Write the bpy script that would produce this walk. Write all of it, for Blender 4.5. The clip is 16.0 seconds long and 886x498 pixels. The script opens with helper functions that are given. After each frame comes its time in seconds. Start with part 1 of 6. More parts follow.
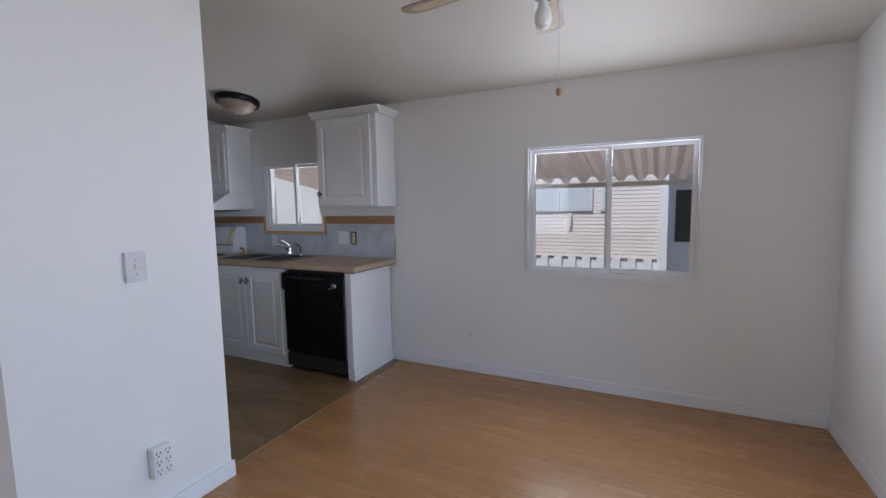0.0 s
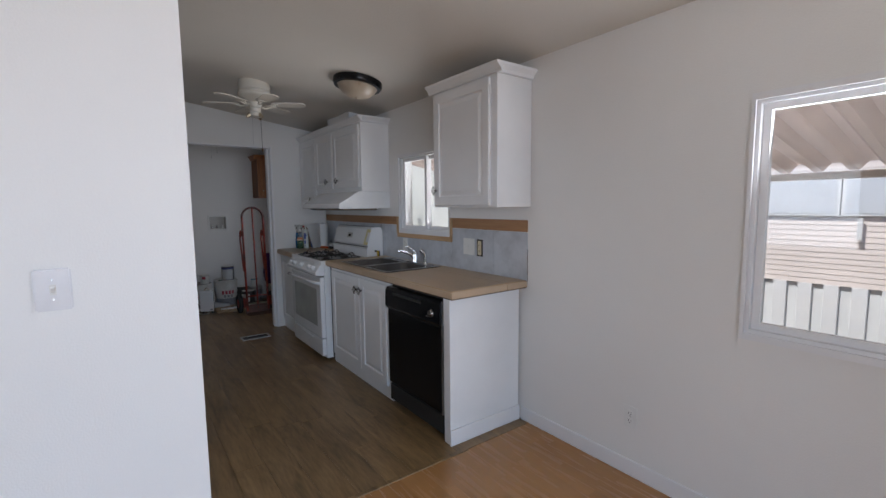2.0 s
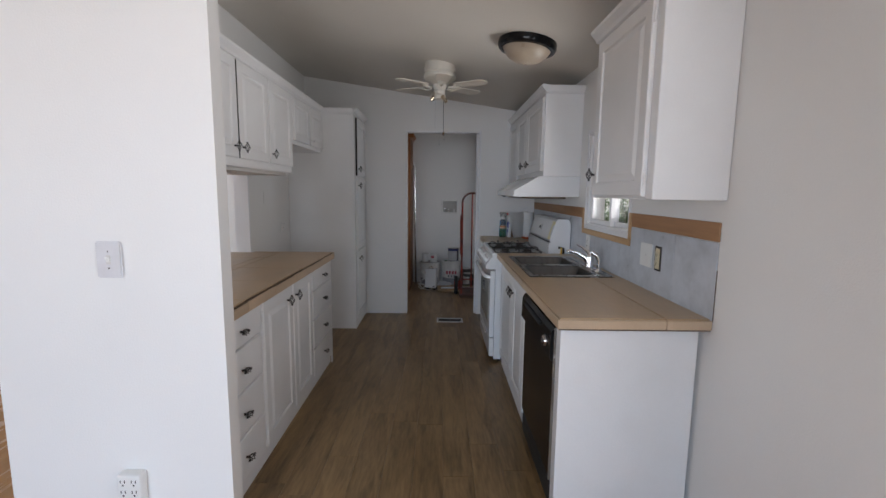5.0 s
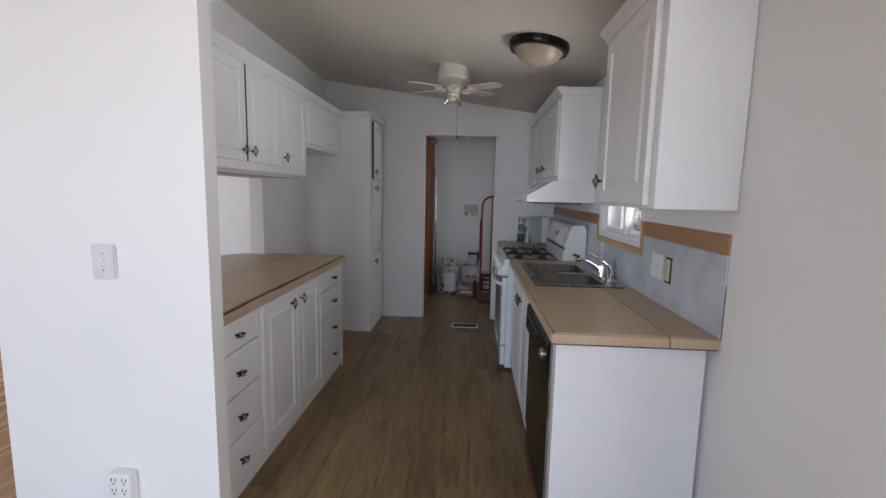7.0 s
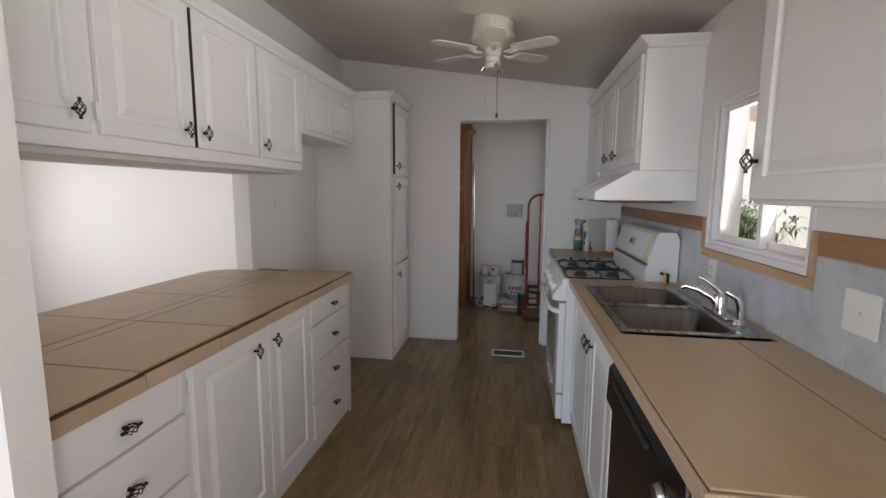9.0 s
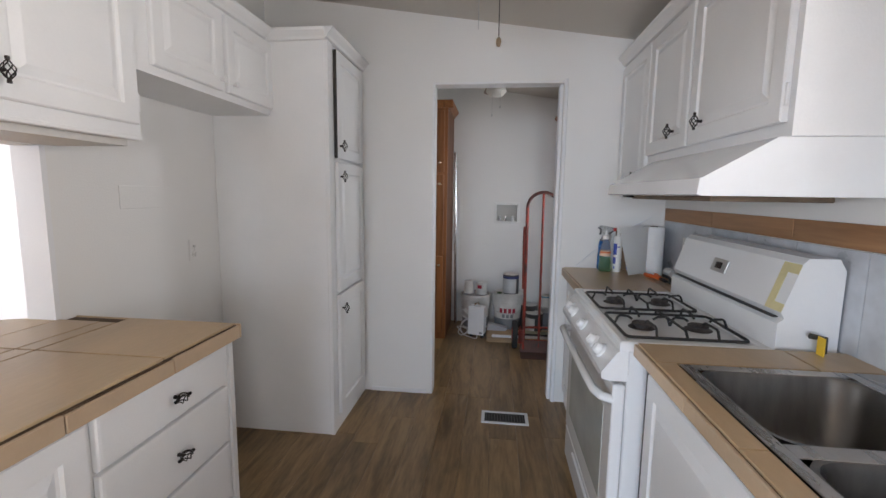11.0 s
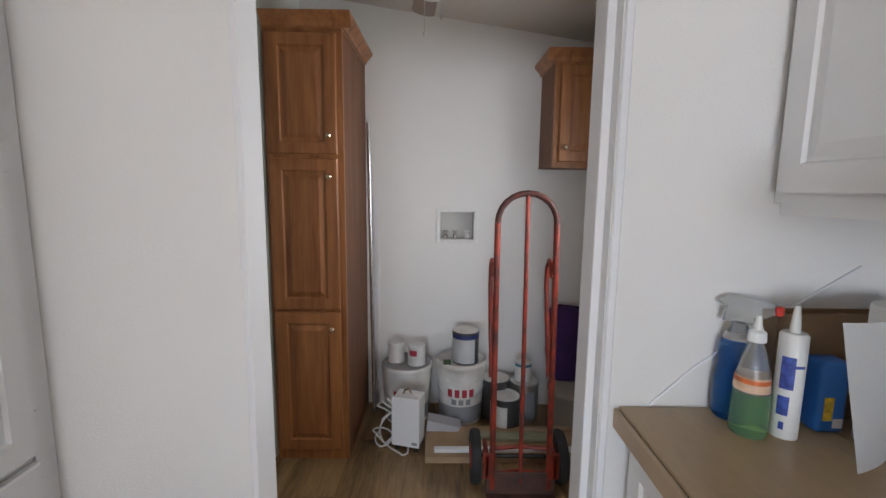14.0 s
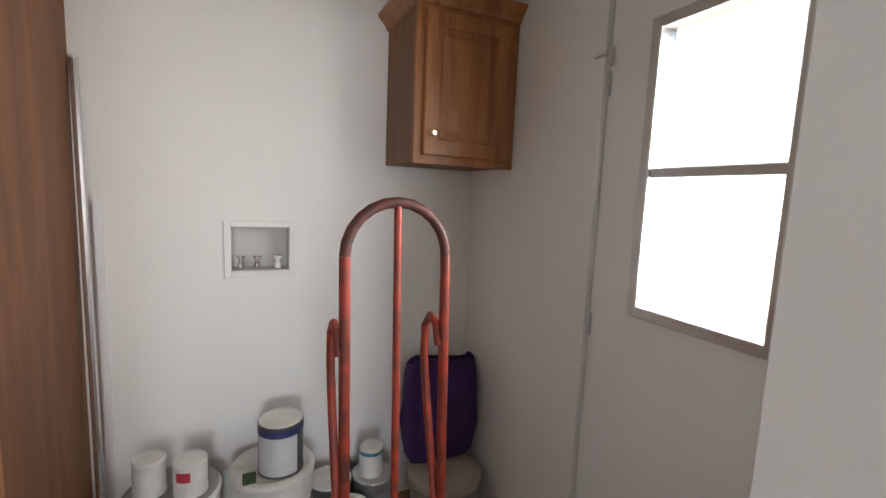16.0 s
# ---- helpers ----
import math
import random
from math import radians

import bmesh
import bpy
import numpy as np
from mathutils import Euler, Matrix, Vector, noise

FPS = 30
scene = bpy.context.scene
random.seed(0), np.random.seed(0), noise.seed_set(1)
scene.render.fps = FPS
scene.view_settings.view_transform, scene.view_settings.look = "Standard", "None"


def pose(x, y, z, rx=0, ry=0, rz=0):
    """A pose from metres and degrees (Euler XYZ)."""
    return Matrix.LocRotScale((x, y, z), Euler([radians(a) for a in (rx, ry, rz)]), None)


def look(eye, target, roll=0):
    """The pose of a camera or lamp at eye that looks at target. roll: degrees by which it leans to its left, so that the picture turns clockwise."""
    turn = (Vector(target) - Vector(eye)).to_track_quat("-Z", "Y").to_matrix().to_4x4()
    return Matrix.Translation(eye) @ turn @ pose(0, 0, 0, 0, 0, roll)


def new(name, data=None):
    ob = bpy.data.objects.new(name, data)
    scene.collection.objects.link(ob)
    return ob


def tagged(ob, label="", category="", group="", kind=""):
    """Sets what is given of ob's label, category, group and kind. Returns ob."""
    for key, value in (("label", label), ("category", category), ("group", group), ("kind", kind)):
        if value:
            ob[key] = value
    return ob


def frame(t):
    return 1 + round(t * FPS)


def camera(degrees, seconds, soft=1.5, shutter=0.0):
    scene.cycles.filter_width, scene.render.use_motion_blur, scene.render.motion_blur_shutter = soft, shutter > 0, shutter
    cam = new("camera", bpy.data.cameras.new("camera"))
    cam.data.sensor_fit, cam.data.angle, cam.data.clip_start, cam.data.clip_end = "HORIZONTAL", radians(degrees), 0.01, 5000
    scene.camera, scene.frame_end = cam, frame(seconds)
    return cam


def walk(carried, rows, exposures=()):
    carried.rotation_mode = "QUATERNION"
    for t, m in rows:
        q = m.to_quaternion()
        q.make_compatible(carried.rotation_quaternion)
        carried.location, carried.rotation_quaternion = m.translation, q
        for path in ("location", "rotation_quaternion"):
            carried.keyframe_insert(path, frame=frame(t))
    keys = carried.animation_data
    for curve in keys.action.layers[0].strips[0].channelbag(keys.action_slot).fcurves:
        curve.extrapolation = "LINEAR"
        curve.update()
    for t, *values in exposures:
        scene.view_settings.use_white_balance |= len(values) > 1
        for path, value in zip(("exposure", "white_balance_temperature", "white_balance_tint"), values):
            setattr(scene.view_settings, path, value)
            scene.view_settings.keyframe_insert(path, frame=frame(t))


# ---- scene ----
# camera and walk
cam = camera(90.5, 16.0)
PATH = [
    (0, (-0.065, 0.217, 1.393), (-0.938, 2.004, 1.19), -1.0),
    (0.5, (0.003, 0.598, 1.422), (-1.176, 2.199, 1.21), -1.2),
    (1, (-0.126, 0.911, 1.431), (-1.475, 2.37, 1.203), -1.8),
    (1.5, (-0.248, 1.163, 1.404), (-1.77, 2.444, 1.198), -1.6),
    (2, (-0.251, 1.466, 1.4), (-1.856, 2.642, 1.2), -0.6),
    (2.5, (-0.296, 1.69, 1.399), (-2.008, 2.703, 1.19), -1.0),
    (3, (-0.349, 1.9, 1.407), (-2.184, 2.664, 1.192), -1.1),
    (3.5, (-0.359, 2.115, 1.408), (-2.302, 2.536, 1.186), 0.3),
    (4, (-0.405, 2.262, 1.402), (-2.38, 2.466, 1.161), -0.0),
    (6.5, (-0.543, 2.566, 1.418), (-2.525, 2.477, 1.161), 1.6),
    (7, (-0.547, 2.59, 1.423), (-2.528, 2.469, 1.171), 1.2),
    (7.5, (-0.607, 2.602, 1.422), (-2.585, 2.45, 1.17), 1.2),
    (8, (-0.82, 2.575, 1.411), (-2.794, 2.377, 1.161), 0.9),
    (8.5, (-1.099, 2.56, 1.396), (-3.072, 2.337, 1.151), 0.5),
    (9, (-1.407, 2.578, 1.409), (-3.366, 2.265, 1.153), 0.4),
    (9.2, (-1.543, 2.562, 1.405), (-3.5, 2.237, 1.146), 0.4),
    (11.3, (-2.788, 2.463, 1.37), (-4.761, 2.257, 1.115), 0.8),
    (11.5, (-2.916, 2.466, 1.371), (-4.89, 2.275, 1.112), 0.8),
    (12, (-3.213, 2.446, 1.37), (-5.191, 2.313, 1.104), 0.8),
    (12.5, (-3.515, 2.428, 1.38), (-5.497, 2.366, 1.113), 0.8),
    (13, (-3.844, 2.454, 1.384), (-5.826, 2.412, 1.119), 0.8),
    (13.5, (-4.167, 2.456, 1.386), (-6.151, 2.435, 1.13), 0.6),
    (14, (-4.495, 2.501, 1.408), (-6.476, 2.504, 1.134), 0.7),
    (14.5, (-4.761, 2.511, 1.395), (-6.743, 2.519, 1.129), 0.7),
    (15, (-5.021, 2.503, 1.411), (-6.992, 2.71, 1.144), 1.4),
    (15.5, (-5.247, 2.529, 1.415), (-7.18, 2.976, 1.159), 2.3),
    (16, (-5.401, 2.523, 1.412), (-7.203, 3.357, 1.171), 2.4),
]

EXPOSURES = [(0, -0.55, 5800, 13), (0.7, -0.2, 5800, 13), (1.5, -0.2, 6000, 13), (2.5, -0.15, 6250, 13), (3.5, 0.12, 6350, 13), (4, 0.08, 6350, 13), (7, 0.1, 6250, 13), (8.5, 0.1, 6350, 13), (9, 0.4, 6750, 13), (11.5, 1.15, 6450, 13), (12.5, 1.3, 6450, 13), (13.5, 1.4, 6600, 13), (14.5, 1.52, 6750, 13), (15, 1.75, 7000, 13), (15.5, 2.02, 7200, 13), (16, 1.8, 7050, 13)]
walk(cam, [(t, look(eye, target, roll)) for t, eye, target, roll in PATH], EXPOSURES)

# world, sun and the light of the two large windows behind the walk
world = bpy.data.worlds.new("world")
scene.world = world
world.use_nodes = True
wn = world.node_tree.nodes
sky = wn.new("ShaderNodeTexSky")
sky.sky_type, sky.sun_disc = "NISHITA", False
sky.sun_elevation, sky.sun_rotation = radians(58), radians(200)
world.node_tree.links.new(sky.outputs[0], wn["Background"].inputs[0])
wn["Background"].inputs[1].default_value = 0.15
sun = new("sun", bpy.data.lights.new("sun", "SUN"))
sun.data.energy, sun.data.angle, sun.data.color = 5.0, radians(0.5), (1.0, 0.95, 0.88)
sun.matrix_world = look((0, 0, 10), (0 + 0.18, 0 + 0.50, 10 - 0.85))


def window_light(name, eye, target, w, h, watts, colour, spread=180):
    lamp = new(name, bpy.data.lights.new(name, "AREA"))
    lamp.data.shape, lamp.data.size, lamp.data.size_y = "RECTANGLE", w, h
    lamp.data.energy, lamp.data.color = watts, colour
    lamp.data.spread = radians(spread)
    lamp.matrix_world = look(eye, target)
    return lamp


# through the wide east window: blue light falling from the sky, warm light thrown up from the ground
window_light("east_sky_light", (2.17, 1.2, 1.34), (-4.6, 1.5, -1.9), 2.3, 1.45, 37, (0.46, 0.71, 1.0), 115)
window_light("east_ground_light", (2.175, 1.2, 1.32), (-4.6, 1.5, 4.2), 2.3, 1.45, 22, (1.0, 0.84, 0.69), 115)
window_light("south_window_light", (-3.2, -2.83, 1.3), (-3.2, 4, 0.9), 2.8, 1.2, 44, (0.82, 0.90, 1.0))
# light thrown up from the sunlit carport slab and wall outside
window_light("dining_window_light", (-0.38, 3.488, 1.33), (-0.38, -4, 2.6), 1.05, 0.85, 23, (0.95, 0.97, 1.0))
window_light("sink_window_light", (-3.31, 3.66, 1.5), (-3.31, -4, 4.8), 0.66, 0.56, 4.6, (1.0, 0.98, 0.95), 100)
window_light("laundry_door_light", (-6.09, 3.60, 1.5), (-6.35, 0.5, 1.0), 0.32, 0.7, 4.0, (0.93, 0.97, 1.0), 135)

# materials


def nodes_of(name):
    m = bpy.data.materials.new(name)
    m.use_nodes = True
    n = m.node_tree.nodes
    return m, n, m.node_tree.links, n["Principled BSDF"]


def paint(name, col, rough=0.5, var=0.05, big=1.6, fine=90.0, bump=0.04, metal=0.0, stretch=(1, 1, 1), rand=0.0, dirt=None, coat=0.0):
    """A surface with a colour that varies at two scales, uneven gloss and fine relief."""
    m, n, l, p = nodes_of(name)
    geo = n.new("ShaderNodeNewGeometry")
    mp = n.new("ShaderNodeMapping")
    mp.inputs["Scale"].default_value = stretch
    l.new(geo.outputs["Position"], mp.inputs[0])
    a, b = n.new("ShaderNodeTexNoise"), n.new("ShaderNodeTexNoise")
    for t, sc, de in ((a, big, 4.0), (b, fine, 3.0)):
        t.inputs["Scale"].default_value, t.inputs["Detail"].default_value = sc, de
        l.new(mp.outputs[0], t.inputs["Vector"])
    mix = n.new("ShaderNodeMix")
    mix.data_type = "RGBA"
    lo = dirt or tuple(c * (1 - 2.2 * var) for c in col)
    hi = tuple(min(1, c * (1 + var)) for c in col)
    mix.inputs["A"].default_value, mix.inputs["B"].default_value = (*lo, 1), (*hi, 1)
    ramp = n.new("ShaderNodeMapRange")
    ramp.inputs["From Min"].default_value, ramp.inputs["From Max"].default_value = 0.25, 0.62
    l.new(a.outputs["Fac"], ramp.inputs["Value"])
    add = n.new("ShaderNodeMath")
    add.operation, add.use_clamp = "MULTIPLY_ADD", True
    l.new(b.outputs["Fac"], add.inputs[0])
    add.inputs[1].default_value = 0.45
    off = n.new("ShaderNodeMath")
    off.operation = "MULTIPLY_ADD"
    l.new(ramp.outputs[0], off.inputs[0])
    off.inputs[1].default_value, off.inputs[2].default_value = 0.8, -0.12
    l.new(off.outputs[0], add.inputs[2])
    l.new(add.outputs[0], mix.inputs["Factor"])
    out = mix.outputs["Result"]
    if rand:
        info, hsv = n.new("ShaderNodeObjectInfo"), n.new("ShaderNodeHueSaturation")
        rr = n.new("ShaderNodeMapRange")
        rr.inputs["To Min"].default_value, rr.inputs["To Max"].default_value = 1 - rand, 1 + rand
        l.new(info.outputs["Random"], rr.inputs["Value"])
        l.new(rr.outputs[0], hsv.inputs["Value"])
        l.new(out, hsv.inputs["Color"])
        out = hsv.outputs[0]
    l.new(out, p.inputs["Base Color"])
    p.inputs["Metallic"].default_value = metal
    p.inputs["Coat Weight"].default_value = coat
    rg = n.new("ShaderNodeMapRange")
    rg.inputs["To Min"].default_value, rg.inputs["To Max"].default_value = max(0.03, rough - 0.08), min(1, rough + 0.1)
    l.new(a.outputs["Fac"], rg.inputs["Value"])
    l.new(rg.outputs[0], p.inputs["Roughness"])
    bp = n.new("ShaderNodeBump")
    bp.inputs["Strength"].default_value, bp.inputs["Distance"].default_value = bump * 4, 0.004
    l.new(b.outputs["Fac"], bp.inputs["Height"])
    l.new(bp.outputs[0], p.inputs["Normal"])
    return m


def timber(name, dark, light, rough=0.4, axis=0, rand=0.12, scale=1.0, bump=0.02, along=1.1):
    """Wood with grain along one axis: long streaks, fine pores, and a tone of its own for every piece."""
    m, n, l, p = nodes_of(name)
    geo, mp, info = n.new("ShaderNodeNewGeometry"), n.new("ShaderNodeMapping"), n.new("ShaderNodeObjectInfo")
    sc = [14.0 * scale] * 3
    sc[axis] = along * scale
    mp.inputs["Scale"].default_value = sc
    l.new(geo.outputs["Position"], mp.inputs[0])
    shift = n.new("ShaderNodeVectorMath")
    shift.operation = "MULTIPLY_ADD"
    l.new(info.outputs["Random"], shift.inputs[0])
    shift.inputs[1].default_value = (37, 53, 71)
    l.new(mp.outputs[0], shift.inputs[2])
    a, b = n.new("ShaderNodeTexNoise"), n.new("ShaderNodeTexNoise")
    a.inputs["Scale"].default_value, a.inputs["Detail"].default_value, a.inputs["Distortion"].default_value = 0.7, 5.0, 1.2
    b.inputs["Scale"].default_value, b.inputs["Detail"].default_value = 5.0, 4.0
    l.new(shift.outputs[0], a.inputs["Vector"])
    l.new(shift.outputs[0], b.inputs["Vector"])
    mixf = n.new("ShaderNodeMath")
    mixf.operation = "MULTIPLY_ADD"
    l.new(b.outputs["Fac"], mixf.inputs[0])
    mixf.inputs[1].default_value = 0.5
    l.new(a.outputs["Fac"], mixf.inputs[2])
    ramp = n.new("ShaderNodeValToRGB")
    ramp.color_ramp.elements[0].position, ramp.color_ramp.elements[1].position = 0.5, 0.98
    ramp.color_ramp.elements[0].color, ramp.color_ramp.elements[1].color = (*dark, 1), (*light, 1)
    l.new(mixf.outputs[0], ramp.inputs[0])
    hsv, rr = n.new("ShaderNodeHueSaturation"), n.new("ShaderNodeMapRange")
    rr.inputs["To Min"].default_value, rr.inputs["To Max"].default_value = 1 - rand, 1 + rand
    l.new(info.outputs["Random"], rr.inputs["Value"])
    l.new(rr.outputs[0], hsv.inputs["Value"])
    l.new(ramp.outputs[0], hsv.inputs["Color"])
    l.new(hsv.outputs[0], p.inputs["Base Color"])
    rg = n.new("ShaderNodeMapRange")
    rg.inputs["To Min"].default_value, rg.inputs["To Max"].default_value = rough - 0.08, rough + 0.12
    l.new(b.outputs["Fac"], rg.inputs["Value"])
    l.new(rg.outputs[0], p.inputs["Roughness"])
    bp = n.new("ShaderNodeBump")
    bp.inputs["Strength"].default_value, bp.inputs["Distance"].default_value = bump * 6, 0.002
    l.new(mixf.outputs[0], bp.inputs["Height"])
    l.new(bp.outputs[0], p.inputs["Normal"])
    return m


def pane_glass(name):
    m, n, l, p = nodes_of(name)
    out = n["Material Output"]
    n.remove(p)
    tr, gl, mx, lw = n.new("ShaderNodeBsdfTransparent"), n.new("ShaderNodeBsdfGlossy"), n.new("ShaderNodeMixShader"), n.new("ShaderNodeLayerWeight")
    gl.inputs["Roughness"].default_value = 0.02
    tr.inputs[0].default_value = (0.95, 0.965, 0.96, 1)
    pw, sc = n.new("ShaderNodeMath"), n.new("ShaderNodeMath")
    pw.operation, sc.operation = "POWER", "MULTIPLY_ADD"
    l.new(lw.outputs["Facing"], pw.inputs[0])
    pw.inputs[1].default_value = 4.0
    l.new(pw.outputs[0], sc.inputs[0])
    sc.inputs[1].default_value, sc.inputs[2].default_value = 0.35, 0.03
    l.new(sc.outputs[0], mx.inputs[0])
    l.new(tr.outputs[0], mx.inputs[1])
    l.new(gl.outputs[0], mx.inputs[2])
    l.new(mx.outputs[0], out.inputs[0])
    return m


def clear_plastic(name, col, rough=0.15):
    m, n, l, p = nodes_of(name)
    p.inputs["Base Color"].default_value = (*col, 1)
    p.inputs["Roughness"].default_value = rough
    p.inputs["Transmission Weight"].default_value = 0.85
    p.inputs["IOR"].default_value = 1.35
    return m


WALL = paint("wall_paint", (0.80, 0.79, 0.77), 0.55, 0.025, 0.9, 160, 0.05)
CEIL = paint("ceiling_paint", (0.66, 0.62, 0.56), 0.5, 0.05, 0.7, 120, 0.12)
TRIM = paint("trim_paint", (0.80, 0.80, 0.81), 0.38, 0.03, 2.0, 120, 0.03)
CAB = paint("cabinet_paint", (0.80, 0.80, 0.80), 0.36, 0.03, 2.5, 140, 0.03)
# darker cabinet white, with the shade of undersides and recesses in the colour
CABIN = paint("cabinet_shaded_underside", (0.62, 0.60, 0.57), 0.5, 0.05)
# dark base under floor joints; elsewhere a colour for shade in gaps and holes
SHADOW_GAP = paint("joint_and_shade_dark", (0.05, 0.045, 0.04), 0.8, 0.1)
IRON = paint("wrought_iron", (0.035, 0.03, 0.028), 0.38, 0.2, 30, 300, 0.05, 0.7)
STEEL = paint("brushed_steel", (0.40, 0.39, 0.38), 0.27, 0.08, 6, 260, 0.03, 1.0, (1, 6, 1))
# steel darkened for the sink bowls only: their shade is in the colour
SINKM = paint("shaded_sink_steel", (0.14, 0.135, 0.13), 0.33, 0.10, 9, 220, 0.03, 1.0, (1, 5, 1))
CHROME = paint("chrome", (0.72, 0.72, 0.73), 0.09, 0.04, 6, 90, 0.0, 1.0)
ENAMEL = paint("white_enamel", (0.80, 0.81, 0.82), 0.16, 0.02, 3, 60, 0.0, coat=0.3)
PLATE = paint("grey_white_plate", (0.66, 0.65, 0.66), 0.3, 0.04, 8, 120, 0.01)
WHITEP = paint("white_plastic", (0.78, 0.78, 0.76), 0.34, 0.03, 8, 120, 0.01)
ALMOND = paint("almond_plastic", (0.66, 0.58, 0.40), 0.4, 0.05, 8, 120, 0.01)
BLACKP = paint("black_plastic", (0.008, 0.008, 0.009), 0.13, 0.2, 8, 160, 0.01)
BLACKM = paint("black_matt", (0.02, 0.02, 0.02), 0.55, 0.2, 12, 200, 0.06)
TILE = paint("porcelain_tile", (0.46, 0.33, 0.195), 0.32, 0.11, 2.6, 45, 0.03, stretch=(0.5, 1.6, 1), rand=0.05)
TILE_EDGE = paint("tile_edge", (0.50, 0.37, 0.25), 0.38, 0.08, 4, 60, 0.03, rand=0.07)
GROUT = paint("dark_grout", (0.10, 0.065, 0.04), 0.85, 0.2, 20, 150, 0.1)
SPLASH = paint("marbled_blue_grey_tile", (0.51, 0.535, 0.575), 0.30, 0.11, 9, 34, 0.02, rand=0.03)
BORDER = timber("brown_border", (0.24, 0.12, 0.055), (0.40, 0.22, 0.11), 0.5, 0, 0.08)
RAWWOOD = timber("raw_wood_trim", (0.42, 0.26, 0.13), (0.60, 0.40, 0.23), 0.55, 0, 0.06)
LVP = timber("brown_vinyl_plank", (0.115, 0.068, 0.029), (0.325, 0.207, 0.096), 0.33, 0, 0.08, 1.0, 0.02, 2.2)
LAM = timber("honey_laminate", (0.345, 0.170, 0.062), (0.420, 0.218, 0.085), 0.24, 0, 0.075, 0.5, 0.001)
LAM_SEAM = paint("laminate_core", (0.25, 0.12, 0.045), 0.6, 0.05)
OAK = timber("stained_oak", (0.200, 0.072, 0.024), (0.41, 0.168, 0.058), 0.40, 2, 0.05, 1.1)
# side veneer: the oak darkened, the shade of the sides included in its tone
OAK_SIDE = timber("oak_veneer_shaded_side", (0.135, 0.052, 0.020), (0.245, 0.100, 0.040), 0.55, 2, 0.05, 1.4)
BRASS = paint("satin_nickel_knob", (0.62, 0.52, 0.38), 0.25, 0.05, 20, 200, 0, 1.0)
MINT = paint("pale_mint_paint", (0.80, 0.835, 0.78), 0.45, 0.03, 2, 120, 0.03)
BLACKP.node_tree.nodes["Principled BSDF"].inputs["Specular IOR Level"].default_value = 0.2
GLASS = pane_glass("window_glass")
# cream glass made darker: the unlit bowl's shadow is in this colour
FROST = paint("shaded_frosted_bowl", (0.40, 0.33, 0.25), 0.3, 0.06, 9, 60, 0.0)
ALU = paint("mill_aluminium", (0.58, 0.58, 0.58), 0.4, 0.08, 8, 150, 0.02, 0.9)
SIDING = paint("pink_beige_siding", (0.80, 0.71, 0.67), 0.6, 0.04, 1.5, 80, 0.03, rand=0.04)
AWNING = paint("pale_pink_metal_awning", (0.82, 0.72, 0.66), 0.42, 0.06, 2, 60, 0.02)
CONCRETE = paint("concrete", (0.42, 0.40, 0.37), 0.9, 0.1, 1.2, 60, 0.2)
GRASS = paint("dry_garden_ground", (0.20, 0.18, 0.11), 0.95, 0.2, 0.7, 30, 0.3)
LEAF = paint("leaf_green", (0.07, 0.13, 0.03), 0.5, 0.25, 8, 60, 0.02, rand=0.3)
BARK = paint("bark", (0.12, 0.085, 0.055), 0.9, 0.2, 10, 60, 0.3, stretch=(1, 1, 0.2))

# helpers of this scene
W = {}


def thing(name, loc, label, category, group="", kind=""):
    ob = new(name)
    ob.location = loc
    ob.empty_display_size = 0.1
    W[ob] = Matrix.Translation(loc)
    return tagged(ob, label, category, group, kind)


def put(name, mesh, mat, parent=None, label="", m=None):
    """Links a mesh as one object at the world pose m."""
    if mat is not None and not mesh.materials:
        mesh.materials.append(mat)
    ob = new(name, mesh)
    m = m or Matrix.Identity(4)
    W[ob] = m
    if parent is not None:
        ob.parent = parent
        ob.matrix_basis = W[parent].inverted() @ m
    else:
        ob.matrix_basis = m
    return tagged(ob, label)


def meshed(name, bm, smooth=False):
    bmesh.ops.recalc_face_normals(bm, faces=bm.faces)
    if smooth:
        for f in bm.faces:
            f.smooth = True
    me = bpy.data.meshes.new(name)
    bm.to_mesh(me)
    bm.free()
    if smooth:
        me.set_sharp_from_angle(angle=radians(40))
    return me


def part(name, bm, mat, parent=None, label="", smooth=False):
    """One mesh object whose corners are given in the world."""
    if parent is not None:
        bmesh.ops.transform(bm, matrix=W[parent].inverted(), verts=bm.verts)
        return put(name, meshed(name, bm, smooth), mat, parent, label, W[parent].copy())
    c = sum((v.co for v in bm.verts), Vector()) / max(1, len(bm.verts))
    c.z = min(v.co.z for v in bm.verts)
    bmesh.ops.translate(bm, vec=-c, verts=bm.verts)
    return put(name, meshed(name, bm, smooth), mat, None, label, Matrix.Translation(c))


def hexa(bm, x0, x1, y0, y1, z0, za, zb=None):
    """A block whose top is at za on the side y0 and at zb on the side y1."""
    zb = za if zb is None else zb
    x0, x1 = min(x0, x1), max(x0, x1)
    v = [bm.verts.new(c) for c in ((x0, y0, z0), (x1, y0, z0), (x1, y1, z0), (x0, y1, z0), (x0, y0, za), (x1, y0, za), (x1, y1, zb), (x0, y1, zb))]
    for f in ((0, 3, 2, 1), (4, 5, 6, 7), (0, 1, 5, 4), (1, 2, 6, 5), (2, 3, 7, 6), (3, 0, 4, 7)):
        bm.faces.new([v[i] for i in f])
    return v


def box(*boxes, bevel=0.0, seg=2):
    """A bmesh of blocks (x0, x1, y0, y1, z0, z1), with rounded edges."""
    bm = bmesh.new()
    for b in boxes:
        hexa(bm, *b)
    if bevel:
        bmesh.ops.bevel(bm, geom=bm.edges[:], offset=bevel, segments=seg, affect="EDGES", profile=0.5)
    return bm


